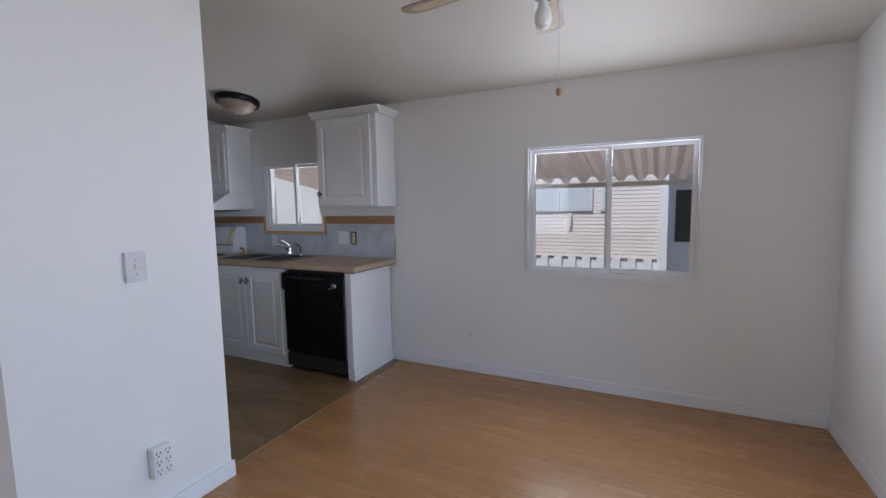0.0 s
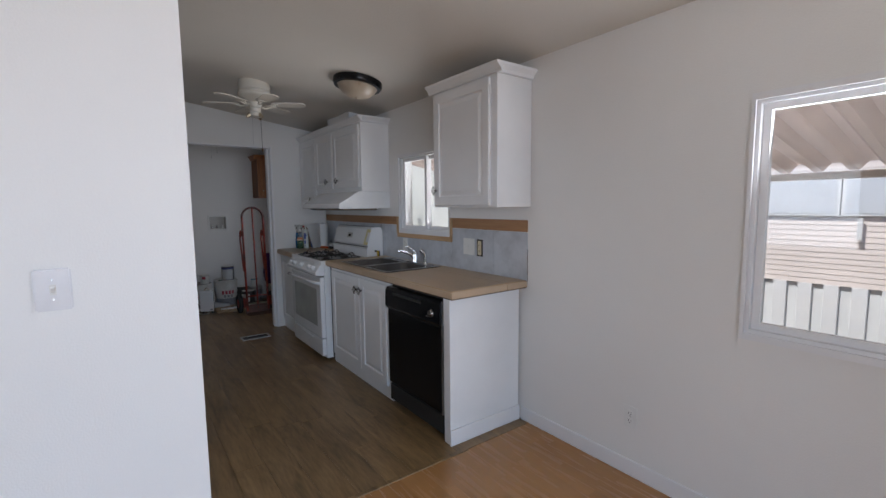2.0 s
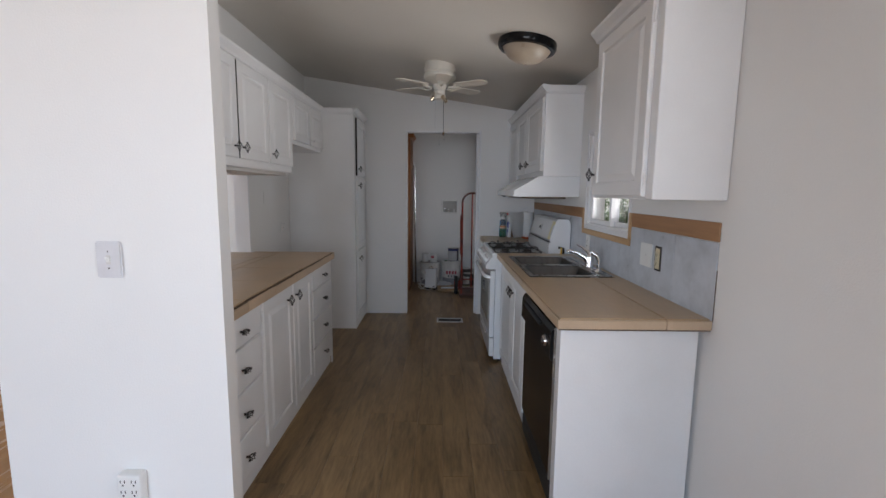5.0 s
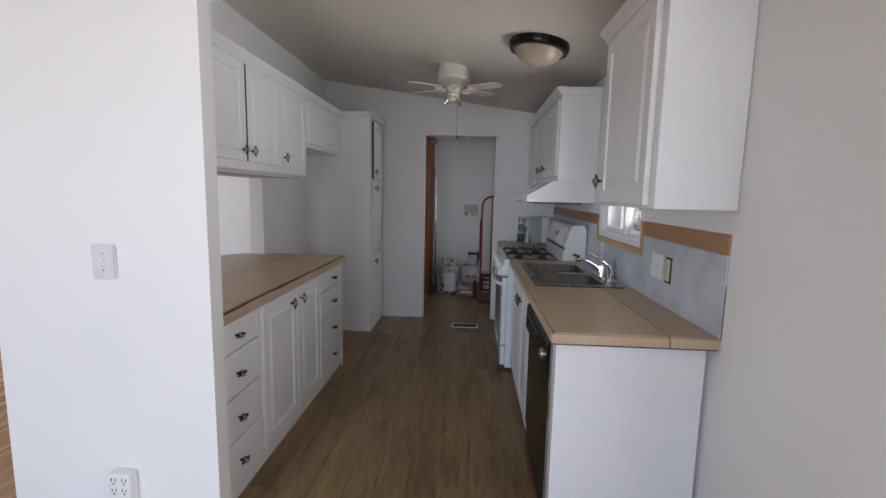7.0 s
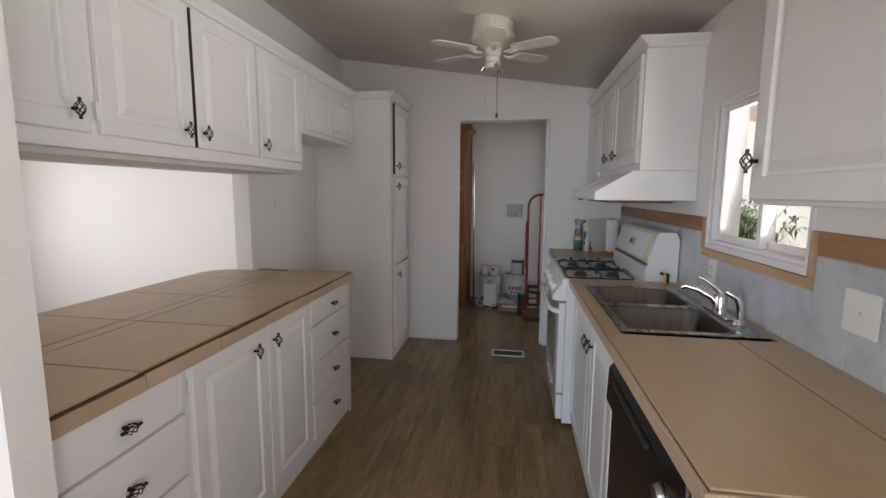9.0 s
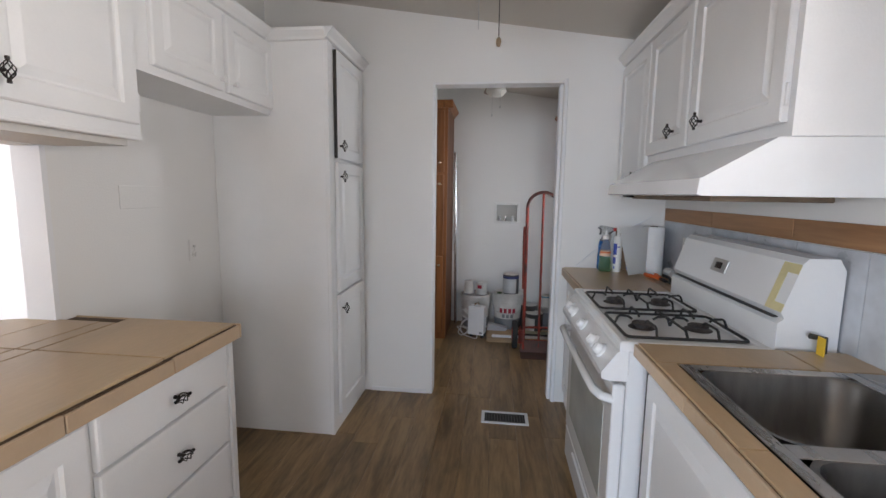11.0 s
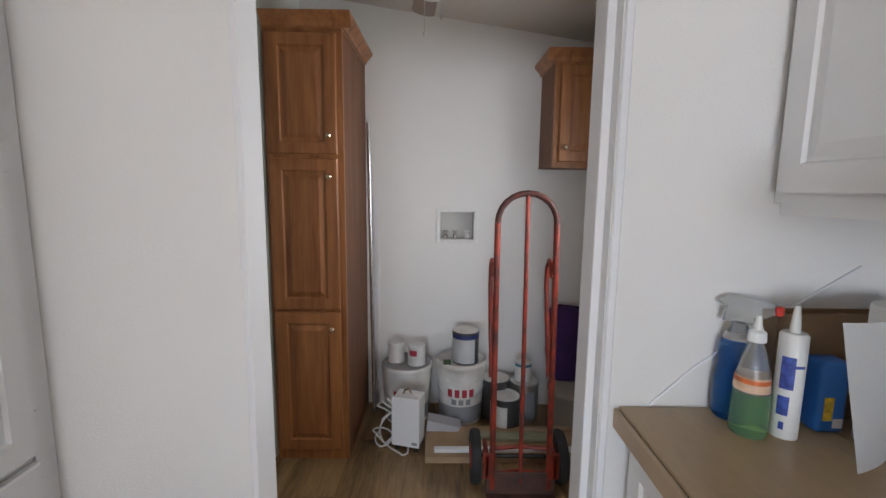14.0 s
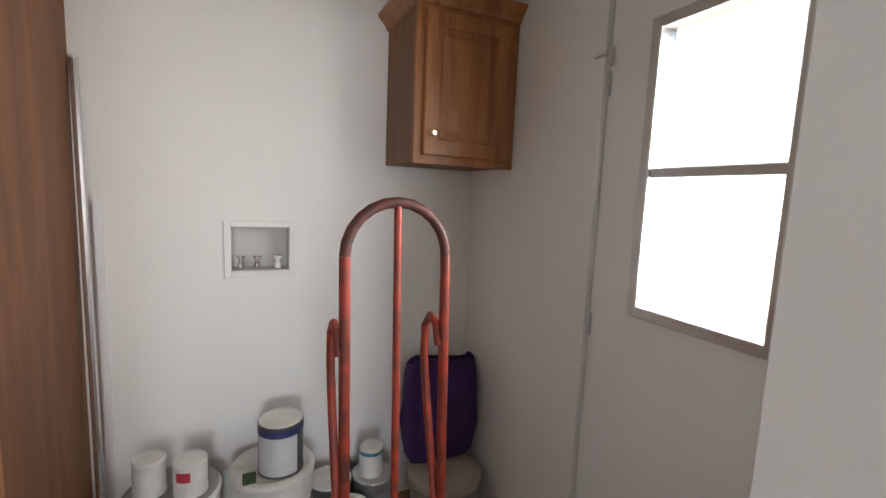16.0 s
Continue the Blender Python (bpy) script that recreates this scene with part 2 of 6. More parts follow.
def lathe(rings, centre=(0, 0, 0), n=28, cap=True, bm=None):
    """A body turned about an upright axis from (radius, height) rings."""
    bm = bm or bmesh.new()
    loops = []
    for r, z in rings:
        loops.append([bm.verts.new((centre[0] + r * math.cos(2 * math.pi * i / n), centre[1] + r * math.sin(2 * math.pi * i / n), centre[2] + z)) for i in range(n)])
    for a, b in zip(loops, loops[1:]):
        for i in range(n):
            bm.faces.new((a[i], a[(i + 1) % n], b[(i + 1) % n], b[i]))
    if cap:
        bm.faces.new(loops[0][::-1])
        bm.faces.new(loops[-1])
    return bm


def tube(pts, r, n=8, bm=None, closed=False):
    """A round bar along a line of points."""
    bm = bm or bmesh.new()
    pts = [Vector(p) for p in pts]
    loops, up = [], None
    for i, p in enumerate(pts):
        a = pts[i - 1] if (i or closed) else p
        b = pts[(i + 1) % len(pts)] if (i < len(pts) - 1 or closed) else p
        d = (b - a).normalized()
        if up is None:
            up = d.orthogonal().normalized()
        up = (up - d * up.dot(d)).normalized()
        side = d.cross(up)
        rr = r[i] if isinstance(r, (list, tuple)) else r
        loops.append([bm.verts.new(p + rr * (math.cos(2 * math.pi * k / n) * up + math.sin(2 * math.pi * k / n) * side)) for k in range(n)])
    pairs = list(zip(loops, loops[1:]))
    if closed:
        pairs.append((loops[-1], loops[0]))
    for a, b in pairs:
        for k in range(n):
            bm.faces.new((a[k], a[(k + 1) % n], b[(k + 1) % n], b[k]))
    if not closed:
        bm.faces.new(loops[0][::-1])
        bm.faces.new(loops[-1])
    return bm


def extrude(profile, axis, a, b, bm=None):
    """A prism: a profile in the plane across the axis (x: (y, z); y: (x, z); z: (x, y)), from a to b."""
    bm = bm or bmesh.new()
    at = {"x": lambda p, c: (c, p[0], p[1]), "y": lambda p, c: (p[0], c, p[1]), "z": lambda p, c: (p[0], p[1], c)}[axis]
    lo, hi = [bm.verts.new(at(p, a)) for p in profile], [bm.verts.new(at(p, b)) for p in profile]
    k = len(profile)
    for i in range(k):
        bm.faces.new((lo[i], lo[(i + 1) % k], hi[(i + 1) % k], hi[i]))
    bm.faces.new(lo[::-1])
    bm.faces.new(hi)
    return bm


def panel_mesh(name, w, h, rings):
    """A slab w by h, facing -y, whose front steps in along (inset, depth) rings."""
    bm = bmesh.new()
    loops = []
    for i, d in rings:
        i = min(i, 0.46 * min(w, h))
        loops.append([bm.verts.new(c) for c in ((i, -d, i), (w - i, -d, i), (w - i, -d, h - i), (i, -d, h - i))])
    for a, b in zip(loops, loops[1:]):
        for k in range(4):
            bm.faces.new((a[k], a[(k + 1) % 4], b[(k + 1) % 4], b[k]))
    bm.faces.new(loops[0][::-1])
    bm.faces.new(loops[-1])
    return meshed(name, bm)


def rings_for(margin, t=0.019):
    return ((0, 0), (0, t - 0.004), (0.004, t), (margin, t), (margin + 0.005, t - 0.008), (margin + 0.012, t - 0.009), (margin + 0.034, t - 0.001), (margin + 0.037, t))


FLAT_RINGS = ((0, 0), (0, 0.014), (0.003, 0.018), (0.012, 0.019))
SOUTH, NORTH, EAST = 0.0, 180.0, 90.0   # the way a face looks


def slab(name, origin, facing, w, h, rings, mat, parent, label=""):
    return put(name, panel_mesh(name, w, h, rings), mat, parent, label, pose(*origin, 0, 0, facing))


def cage_knob():
    """A twisted iron birdcage handle on a short stem, upright, facing -y."""
    bm = bmesh.new()
    for k in range(6):
        pts = []
        for i in range(9):
            u = i / 8
            r = 0.003 + 0.0115 * math.sin(math.pi * u)
            a = 2 * math.pi * k / 6 + 2.2 * u
            pts.append((r * math.cos(a), -0.026 + r * math.sin(a), -0.021 + 0.042 * u))
        tube(pts, 0.0017, 4, bm)
    lathe(((0.0045, -0.031), (0.0055, -0.027), (0.0035, -0.020)), (0, -0.026, 0), 8, True, bm)
    lathe(((0.0035, 0.020), (0.0055, 0.027), (0.0045, 0.031)), (0, -0.026, 0), 8, True, bm)
    tube(((0, 0, 0), (0, -0.018, 0)), [0.006, 0.004], 8, bm)
    return meshed("cage_knob", bm, True)


KNOB = cage_knob()
KNOB.materials.append(IRON)


def knob_on(door, u, v, m, side=False):
    """A cage knob on a door at u along and v up; turned to lie level on drawers."""
    put("knob", KNOB, None, door, "twisted black iron birdcage knob", m @ pose(u, -0.019, v, 0, 90 if side else 0, 0))


def hinge_on(door, u, v, m):
    bm = box((-0.006, 0.006, -0.006, 0.0, -0.03, 0.03), bevel=0.002, seg=1)
    put("hinge", meshed("hinge", bm), CAB, door, "", m @ pose(u, -0.008, v))


def leaf(parent, x, y, z, facing, w, h, knob=None, drawer=False, hinges=None, margin=0.058, name="door"):
    """A raised-panel cabinet door, or a slab drawer front, with its knob."""
    m = pose(x, y, z, 0, 0, facing)
    d = put(name, panel_mesh(name, w, h, FLAT_RINGS if drawer else rings_for(margin)), CAB, parent, "", m)
    if knob:
        knob_on(d, knob[0], knob[1], m, drawer)
    if hinges:
        for v in (0.07, h - 0.07):
            hinge_on(d, hinges, v, m)
    return d


def ceil_z(y):
    """Height of the sloping ceiling, which falls from the ridge at y = 0.92 to both sides."""
    return 2.255 + 0.146 * (3.505 - y) if y > 0.92 else 2.632 - 0.146 * (0.92 - y)


def wall_y(name, y0, y1, x0, x1, holes=(), mat=None, top=None):
    """A wall along x with rectangular holes (x0, x1, z0, z1)."""
    bm = bmesh.new()
    za, zb = (top, top) if top else (ceil_z(y0) + 0.05, ceil_z(y1) + 0.05)
    xs = sorted({x0, x1, *(h[0] for h in holes), *(h[1] for h in holes)})
    for a, b in zip(xs, xs[1:]):
        inside = [h for h in holes if h[0] < (a + b) / 2 < h[1]]
        if not inside:
            hexa(bm, a, b, y0, y1, 0, za, zb)
        for h in inside:
            if h[2] > 0:
                hexa(bm, a, b, y0, y1, 0, h[2])
            hexa(bm, a, b, y0, y1, h[3], za, zb)
    return tagged(part(name, bm, mat or WALL), kind="structure")


def wall_x(name, x0, x1, y0, y1, holes=(), mat=None):
    """A wall along y that follows the slope of the ceiling, with holes (y0, y1, z0, z1)."""
    bm = bmesh.new()
    ys = sorted({y0, y1, *([0.92] if y0 < 0.92 < y1 else []), *(h[0] for h in holes), *(h[1] for h in holes)})
    for a, b in zip(ys, ys[1:]):
        za, zb = ceil_z(a) + 0.05, ceil_z(b) + 0.05
        inside = [h for h in holes if h[0] < (a + b) / 2 < h[1]]
        if not inside:
            hexa(bm, x0, x1, a, b, 0, za, zb)
        for h in inside:
            if h[2] > 0:
                hexa(bm, x0, x1, a, b, 0, h[2])
            hexa(bm, x0, x1, a, b, h[3], za, zb)
    return tagged(part(name, bm, mat or WALL), kind="structure")

# the large structure
NY, WX, BX, EX, SY = 3.505, -5.457, -7.238, 0.905, -2.9
tagged(wall_y("wall_north", NY, NY + 0.13, BX - 0.1, EX + 0.1, ((-0.95, 0.187, 0.86, 1.80), (-3.68, -2.94, 1.175, 1.825), (-6.44, -5.62, 0.0, 2.03))), "white painted outer wall with two windows and a door")
tagged(wall_x("wall_laundry_back", BX - 0.1, BX, 0.9, NY, ((2.486, 2.696, 1.091, 1.261),)), "white painted laundry wall with a tap box")
tagged(wall_x("wall_kitchen_west", WX - 0.1, WX, SY, NY, ((2.055, 2.868, 0.0, 2.065),)), "white painted wall with a cased doorway")
tagged(wall_x("wall_east", EX, EX + 0.1, 2.40, NY), "white painted end wall of the dining corner")
# unseen extension, added so the east window's light falls off less towards the kitchen
FX = 2.2
tagged(wall_y("wall_living_north", 2.40, 2.50, EX + 0.1, FX + 0.1), "white painted living room wall")
tagged(wall_x("wall_living_east", FX, FX + 0.1, SY, 2.40, ((-0.05, 2.39, 0.55, 2.1),)), "unseen living room end wall, set back to even out the light")
tagged(wall_y("wall_south", SY - 0.1, SY, WX - 0.1, FX + 0.1, ((-4.6, -1.8, 0.65, 1.85),)), "white painted living room wall")
tagged(wall_y("wall_kitchen_south", 0.85, 0.95, WX, -2.10, ((-3.945, -2.10, 0.862, 1.512),)), "white painted kitchen wall with a pass-through over the bar")
tagged(wall_y("wall_laundry_south", 0.85, 0.95, BX, WX - 0.1), "white painted laundry side wall")
tagged(wall_x("wall_stub", -2.100, -2.025, 0.845, 1.672), "short white painted partition beside the kitchen bar")

cb = bmesh.new()
ridge = ceil_z(0.92)
for y0, y1 in ((SY - 0.1, 0.92), (0.92, NY + 0.13)):
    z0, z1 = ceil_z(y0), ceil_z(y1)
    v = [cb.verts.new(c) for c in ((BX - 0.1, y0, z0), (FX + 0.1, y0, z0), (FX + 0.1, y1, z1), (BX - 0.1, y1, z1),
                                   (BX - 0.1, y0, z0 + 0.12), (FX + 0.1, y0, z0 + 0.12), (FX + 0.1, y1, z1 + 0.12), (BX - 0.1, y1, z1 + 0.12))]
    for f in ((0, 3, 2, 1), (4, 5, 6, 7), (0, 1, 5, 4), (1, 2, 6, 5), (2, 3, 7, 6), (3, 0, 4, 7)):
        cb.faces.new([v[i] for i in f])
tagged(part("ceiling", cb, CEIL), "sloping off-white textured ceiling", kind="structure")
kitchen_floor = tagged(part("floor_kitchen", box((BX, -2.11, 0.85, NY, -0.12, -0.008)), SHADOW_GAP), "brown vinyl plank floor of kitchen and laundry", kind="structure")
dining_floor = tagged(part("floor_dining", box((-2.11, EX, SY, NY, -0.12, -0.008), (WX, -2.11, SY, 0.85, -0.12, -0.008), (EX, FX, SY, 2.40, -0.12, -0.008)), LAM_SEAM), "honey coloured laminate floor of dining and living room", kind="structure")
tagged(part("trim_floor", box((-2.125, -2.098, 1.672, 2.985, -0.004, 0.006), bevel=0.002, seg=1), LVP), "worn brown threshold strip between the floors", kind="structure")


def skirting(name, x0, x1, y0, y1, h=0.085):
    return tagged(part(name, box((x0, x1, y0, y1, 0.0, h), bevel=0.004, seg=2), TRIM), "white painted skirting board", kind="structure")


skirting("baseboard", -2.180, EX - 0.013, NY - 0.013, NY - 0.001)
skirting("baseboard", EX - 0.013, EX - 0.001, 2.40, NY - 0.001)
skirting("baseboard", -2.0245, -2.010, 0.832, 1.685)
skirting("baseboard", -2.112, -2.0255, 1.673, 1.685, 0.084)
skirting("baseboard", WX + 0.001, WX + 0.009, 1.645, 2.030, 0.03)


def sliding_window(name, x0, x1, z0, z1, label):
    """White vinyl slider: casing on the wall, frame in the wall, two sashes with glass."""
    w = thing(name, ((x0 + x1) / 2, NY, z0), label, "window", kind="structure")
    y = NY
    c = 0.038
    part("casing", box((x0 - c + 0.03, x0 + 0.006, y - 0.012, y - 0.001, z0 - 0.02, z1 + 0.02), (x1 - 0.006, x1 + c - 0.03, y - 0.012, y - 0.001, z0 - 0.02, z1 + 0.02),
                       (x0 + 0.006, x1 - 0.006, y - 0.012, y - 0.001, z1 - 0.006, z1 + 0.02), (x0 + 0.006, x1 - 0.006, y - 0.012, y - 0.001, z0 - 0.02, z0 + 0.006)), TRIM, w)
    part("window_frame", box((x0 + 0.0005, x0 + 0.02, y + 0.002, y + 0.10, z0 + 0.0005, z1 - 0.0005), (x1 - 0.02, x1 - 0.0005, y + 0.002, y + 0.10, z0 + 0.0005, z1 - 0.0005),
                             (x0 + 0.02, x1 - 0.02, y + 0.002, y + 0.10, z1 - 0.02, z1 - 0.0005), (x0 + 0.02, x1 - 0.02, y + 0.002, y + 0.10, z0 + 0.0005, z0 + 0.02)), TRIM, w)
    mid = (x0 + x1) / 2
    for a, b, yy in ((x0 + 0.021, mid + 0.022, y + 0.025), (mid - 0.022, x1 - 0.021, y + 0.058)):
        s = part("sash", box((a, a + 0.028, yy, yy + 0.028, z0 + 0.021, z1 - 0.021), (b - 0.028, b, yy, yy + 0.028, z0 + 0.021, z1 - 0.021),
                             (a + 0.028, b - 0.028, yy, yy + 0.028, z1 - 0.046, z1 - 0.021), (a + 0.028, b - 0.028, yy, yy + 0.028, z0 + 0.021, z0 + 0.048)), TRIM, w)
        g = part("pane", box((a + 0.026, b - 0.026, yy + 0.012, yy + 0.016, z0 + 0.046, z1 - 0.044)), GLASS, s)
        g.visible_shadow = False
    return w


sliding_window("window_1", -0.95, 0.187, 0.86, 1.80, "white vinyl sliding window looking out under an awning")
kw = sliding_window("window_2", -3.68, -2.94, 1.175, 1.825, "small white sliding window over the kitchen sink")
part("wood_trim", box((-3.715, -2.905, NY - 0.016, NY - 0.001, 1.118, 1.152), (-3.722, -3.700, NY - 0.016, NY - 0.001, 1.152, 1.30), (-2.922, -2.902, NY - 0.016, NY - 0.001, 1.152, 1.30)), RAWWOOD, kw, "raw wood strip under the window")


def plain_window(name, x0, x1, y0, y1, z0, z1, label):
    w = thing(name, ((x0 + x1) / 2, (y0 + y1) / 2, z0), label, "window", kind="structure")
    if x1 - x0 < 0.3:
        part("window_frame", box((x0, x1, y0, y0 + 0.05, z0, z1), (x0, x1, y1 - 0.05, y1, z0, z1), (x0, x1, y0 + 0.05, y1 - 0.05, z0, z0 + 0.05), (x0, x1, y0 + 0.05, y1 - 0.05, z1 - 0.05, z1)), TRIM, w)
    else:
        part("window_frame", box((x0, x0 + 0.05, y0, y1, z0, z1), (x1 - 0.05, x1, y0, y1, z0, z1), (x0 + 0.05, x1 - 0.05, y0, y1, z0, z0 + 0.05), (x0 + 0.05, x1 - 0.05, y0, y1, z1 - 0.05, z1)), TRIM, w)
    return w


plain_window("window_3", FX + 0.03, FX + 0.07, -0.05, 2.39, 0.55, 2.1, "wide white framed living room window")
plain_window("window_4", -4.6, -1.8, SY - 0.07, SY - 0.03, 0.65, 1.85, "wide white framed living room window")

# doorway casing between kitchen and laundry
dc = thing("door_1", (WX, 2.466, 0), "white painted doorway casing with no door hung", "doorway", kind="structure")
part("jamb", box((WX - 0.104, WX + 0.004, 2.0555, 2.071, 0.0, 2.049), bevel=0.002, seg=1), TRIM, dc)
part("jamb", box((WX - 0.113, WX - 0.032, 2.847, 2.8675, 0.0, 2.049), bevel=0.002, seg=1), TRIM, dc)
part("head", box((WX - 0.104, WX + 0.004, 2.0555, 2.8675, 2.0495, 2.0645), bevel=0.002, seg=1), TRIM, dc)
part("casing", box((WX + 0.0005, WX + 0.010, 2.871, 2.890, 0.0, 2.075), bevel=0.003, seg=1), TRIM, dc)

# outer door of the laundry, with a two-pane window
od = thing("door_2", (-6.03, NY, 0), "white flush outer door with an aluminium two-pane window", "door", kind="structure")
part("door_leaf", box((-6.435, -6.265, NY + 0.018, NY + 0.058, 0.012, 2.02), (-5.915, -5.635, NY + 0.018, NY + 0.058, 0.012, 2.02),
                      (-6.265, -5.915, NY + 0.018, NY + 0.058, 0.012, 1.12), (-6.265, -5.915, NY + 0.018, NY + 0.058, 1.875, 2.02)), TRIM, od)
wf = part("window_frame", box((-6.285, -6.255, NY + 0.004, NY + 0.066, 1.10, 1.895), (-5.925, -5.895, NY + 0.004, NY + 0.066, 1.10, 1.895), (-6.255, -5.925, NY + 0.004, NY + 0.066, 1.865, 1.895),
                               (-6.255, -5.925, NY + 0.004, NY + 0.066, 1.10, 1.13), (-6.255, -5.925, NY + 0.012, NY + 0.06, 1.482, 1.508), bevel=0.003, seg=1), ALU, od, "dull aluminium window frame")
for z0, z1 in ((1.13, 1.482), (1.508, 1.865)):
    g = part("pane", box((-6.255, -5.925, NY + 0.030, NY + 0.034, z0, z1)), GLASS, wf)
    g.visible_shadow = False
for z in (0.30, 1.03, 1.76):
    part("hinge", box((-6.433, -6.424, NY + 0.006, NY + 0.017, z - 0.035, z + 0.035), bevel=0.003, seg=2), ALU, od, "painted door hinge")
part("latch", box((-6.48, -6.41, NY - 0.008, NY - 0.001, 1.838, 1.847), (-6.418, -6.410, NY - 0.012, NY + 0.010, 1.81, 1.86), bevel=0.003, seg=1), ALU, od, "small chain latch")
part("stop", box((-6.4395, -6.426, NY + 0.06, NY + 0.125, 0.0, 2.029), (-5.634, -5.6205, NY + 0.06, NY + 0.125, 0.0, 2.029)), TRIM, od)

# north kitchen run


def crown(parent, x0, x1, y_front, z, west=True, east=True, back=NY, mat=None):
    """A stepped cornice along the front of a wall cabinet (front faces -y) and round its open ends."""
    mat = mat or CAB
    prof = ((0, 0), (-0.012, 0.004), (-0.018, 0.018), (-0.040, 0.040), (-0.044, 0.052), (0, 0.052))
    xa, xb = x0 - (0.044 if west else 0), x1 + (0.044 if east else 0)
    part("crown", extrude([(y_front + a, z + b) for a, b in prof], "x", xa, xb), mat, parent)
    for on, x, s in ((west, x0, -1), (east, x1, 1)):
        if on:
            part("crown", extrude([(x - s * a, z + b) for a, b in prof], "y", y_front - 0.001, back - 0.002), mat, parent)


uc = thing("wall_cabinet", (-2.45, NY, 1.375), "white painted wall cabinet with one raised-panel door", "cabinet")
part("body", box((-2.73, -2.114, 3.221, NY - 0.002, 1.383, 2.135), bevel=0.003, seg=1), CAB, uc)
crown(uc, -2.73, -2.114, 3.219, 2.135)
leaf(uc, -2.715, 3.220, 1.395, SOUTH, 0.55, 0.725, (0.03, 0.10), hinges=0.553)

hc = thing("wall_cabinet", (-4.65, NY, 1.37), "white painted wall cabinet over the range hood", "cabinet")
part("body", box((-4.800, -3.862, 3.221, NY - 0.002, 1.530, 2.135), (WX + 0.002, -4.800, 3.221, NY - 0.002, 1.385, 2.135)), CAB, hc)
part("bottom_rail", box((WX + 0.003, -4.815, 3.235, NY - 0.004, 1.362, 1.385)), CAB, hc)
crown(hc, WX + 0.002, -3.862, 3.219, 2.135, west=False)
leaf(hc, -4.455, 3.220, 1.568, SOUTH, 0.57, 0.547, (0.115, 0.075), hinges=0.574)
leaf(hc, -4.935, 3.220, 1.568, SOUTH, 0.46, 0.547, (0.335, 0.075))
leaf(hc, -5.43, 3.220, 1.405, SOUTH, 0.48, 0.71, (0.365, 0.06))

hood = thing("range_hood", (-4.39, NY, 1.385), "white enamelled range hood sloping under the cabinet", "range hood")
part("shell", extrude(((NY - 0.003, 1.528), (3.190, 1.528), (3.016, 1.426), (3.004, 1.420), (2.999, 1.378), (3.012, 1.374), (NY - 0.003, 1.374)), "x", -4.797, -3.858), ENAMEL, hood)
part("filter", box((-4.76, -4.0, 3.10, 3.44, 1.358, 1.3735), bevel=0.003, seg=1), paint("greasy_filter_mesh", (0.22, 0.16, 0.11), 0.5, 0.2, 9, 220, 0.15, 0.4), hood, "brown greasy hood filter")
part("switch", box((-4.62, -4.56, 3.02, 3.05, 1.364, 1.3735), bevel=0.002, seg=1), BLACKP, hood)

dbx = thing("vent_duct_cover", (-4.46, 3.37, 2.188), "white painted duct cover on top of the wall cabinet", "duct cover")
bm = bmesh.new()
hexa(bm, -4.72, -4.20, 3.27, 3.47, 2.1875, ceil_z(3.27) - 0.003, ceil_z(3.47) - 0.003)
part("cover", bm, CAB, dbx)
part("lip", box((-4.735, -4.185, 3.262, 3.475, 2.1872, 2.196), bevel=0.002, seg=1), CAB, dbx)

# tall end panel, dishwasher, sink cabinet
ep = thing("end_panel", (-2.23, 3.22, 0), "white painted end panel of the kitchen counter", "panel")
part("panel", box((-2.255, -2.196, 2.932, NY - 0.015, 0.0, 0.871), bevel=0.002, seg=1), CAB, ep)
part("base_strip", box((-2.1955, -2.181, 2.925, NY - 0.015, 0.0, 0.095), bevel=0.003, seg=1), TRIM, ep)

dw = thing("dishwasher", (-2.585, 3.2, 0), "black built-in dishwasher with a full-width control panel", "dishwasher")
part("body", box((-2.905, -2.262, 2.97, 3.48, 0.03, 0.855)), BLACKM, dw)
part("door", box((-2.903, -2.264, 2.928, 2.968, 0.165, 0.690), bevel=0.006), BLACKP, dw)
cp = part("control_panel", extrude(((2.968, 0.694), (2.922, 0.694), (2.908, 0.715), (2.912, 0.825), (2.925, 0.845), (2.968, 0.845)), "x", -2.903, -2.264), BLACKP, dw)
part("handle", box((-2.80, -2.45, 2.902, 2.922, 0.800, 0.818), bevel=0.005), BLACKM, cp)
dial = lathe(((0.024, 0), (0.024, 0.008), (0.018, 0.016)), n=20)
bmesh.ops.transform(dial, matrix=pose(-2.345, 2.909, 0.765, 90), verts=dial.verts)
part("dial", dial, STEEL, cp, "silver timer dial", True)
part("badge", box((-2.40, -2.365, 2.907, 2.911, 0.735, 0.742)), STEEL, cp)
part("kick_plate", box((-2.903, -2.264, 2.935, 2.965, 0.035, 0.150), bevel=0.004, seg=1), BLACKM, dw)
part("edge_strip", box((-2.268, -2.2625, 2.925, 2.968, 0.16, 0.845)), STEEL, dw)

sc = thing("sink_cabinet", (-3.44, 3.2, 0), "white painted sink base cabinet with two raised-panel doors", "cabinet")
part("body", box((-3.968, -2.91, 2.955, 3.48, 0.075, 0.70), (-3.968, -2.91, 2.955, 2.984, 0.70, 0.871), (-3.968, -2.91, 3.462, 3.48, 0.70, 0.871), (-3.968, -3.822, 2.984, 3.462, 0.70, 0.871), (-2.984, -2.91, 2.984, 3.462, 0.70, 0.871)), CAB, sc)
part("toe_kick", box((-3.968, -2.91, 2.962, 3.48, 0.0, 0.075)), CAB, sc)
leaf(sc, -3.93, 2.954, 0.105, SOUTH, 0.555, 0.735, (0.52, 0.64))
leaf(sc, -3.365, 2.954, 0.105, SOUTH, 0.415, 0.735, (0.035, 0.64))


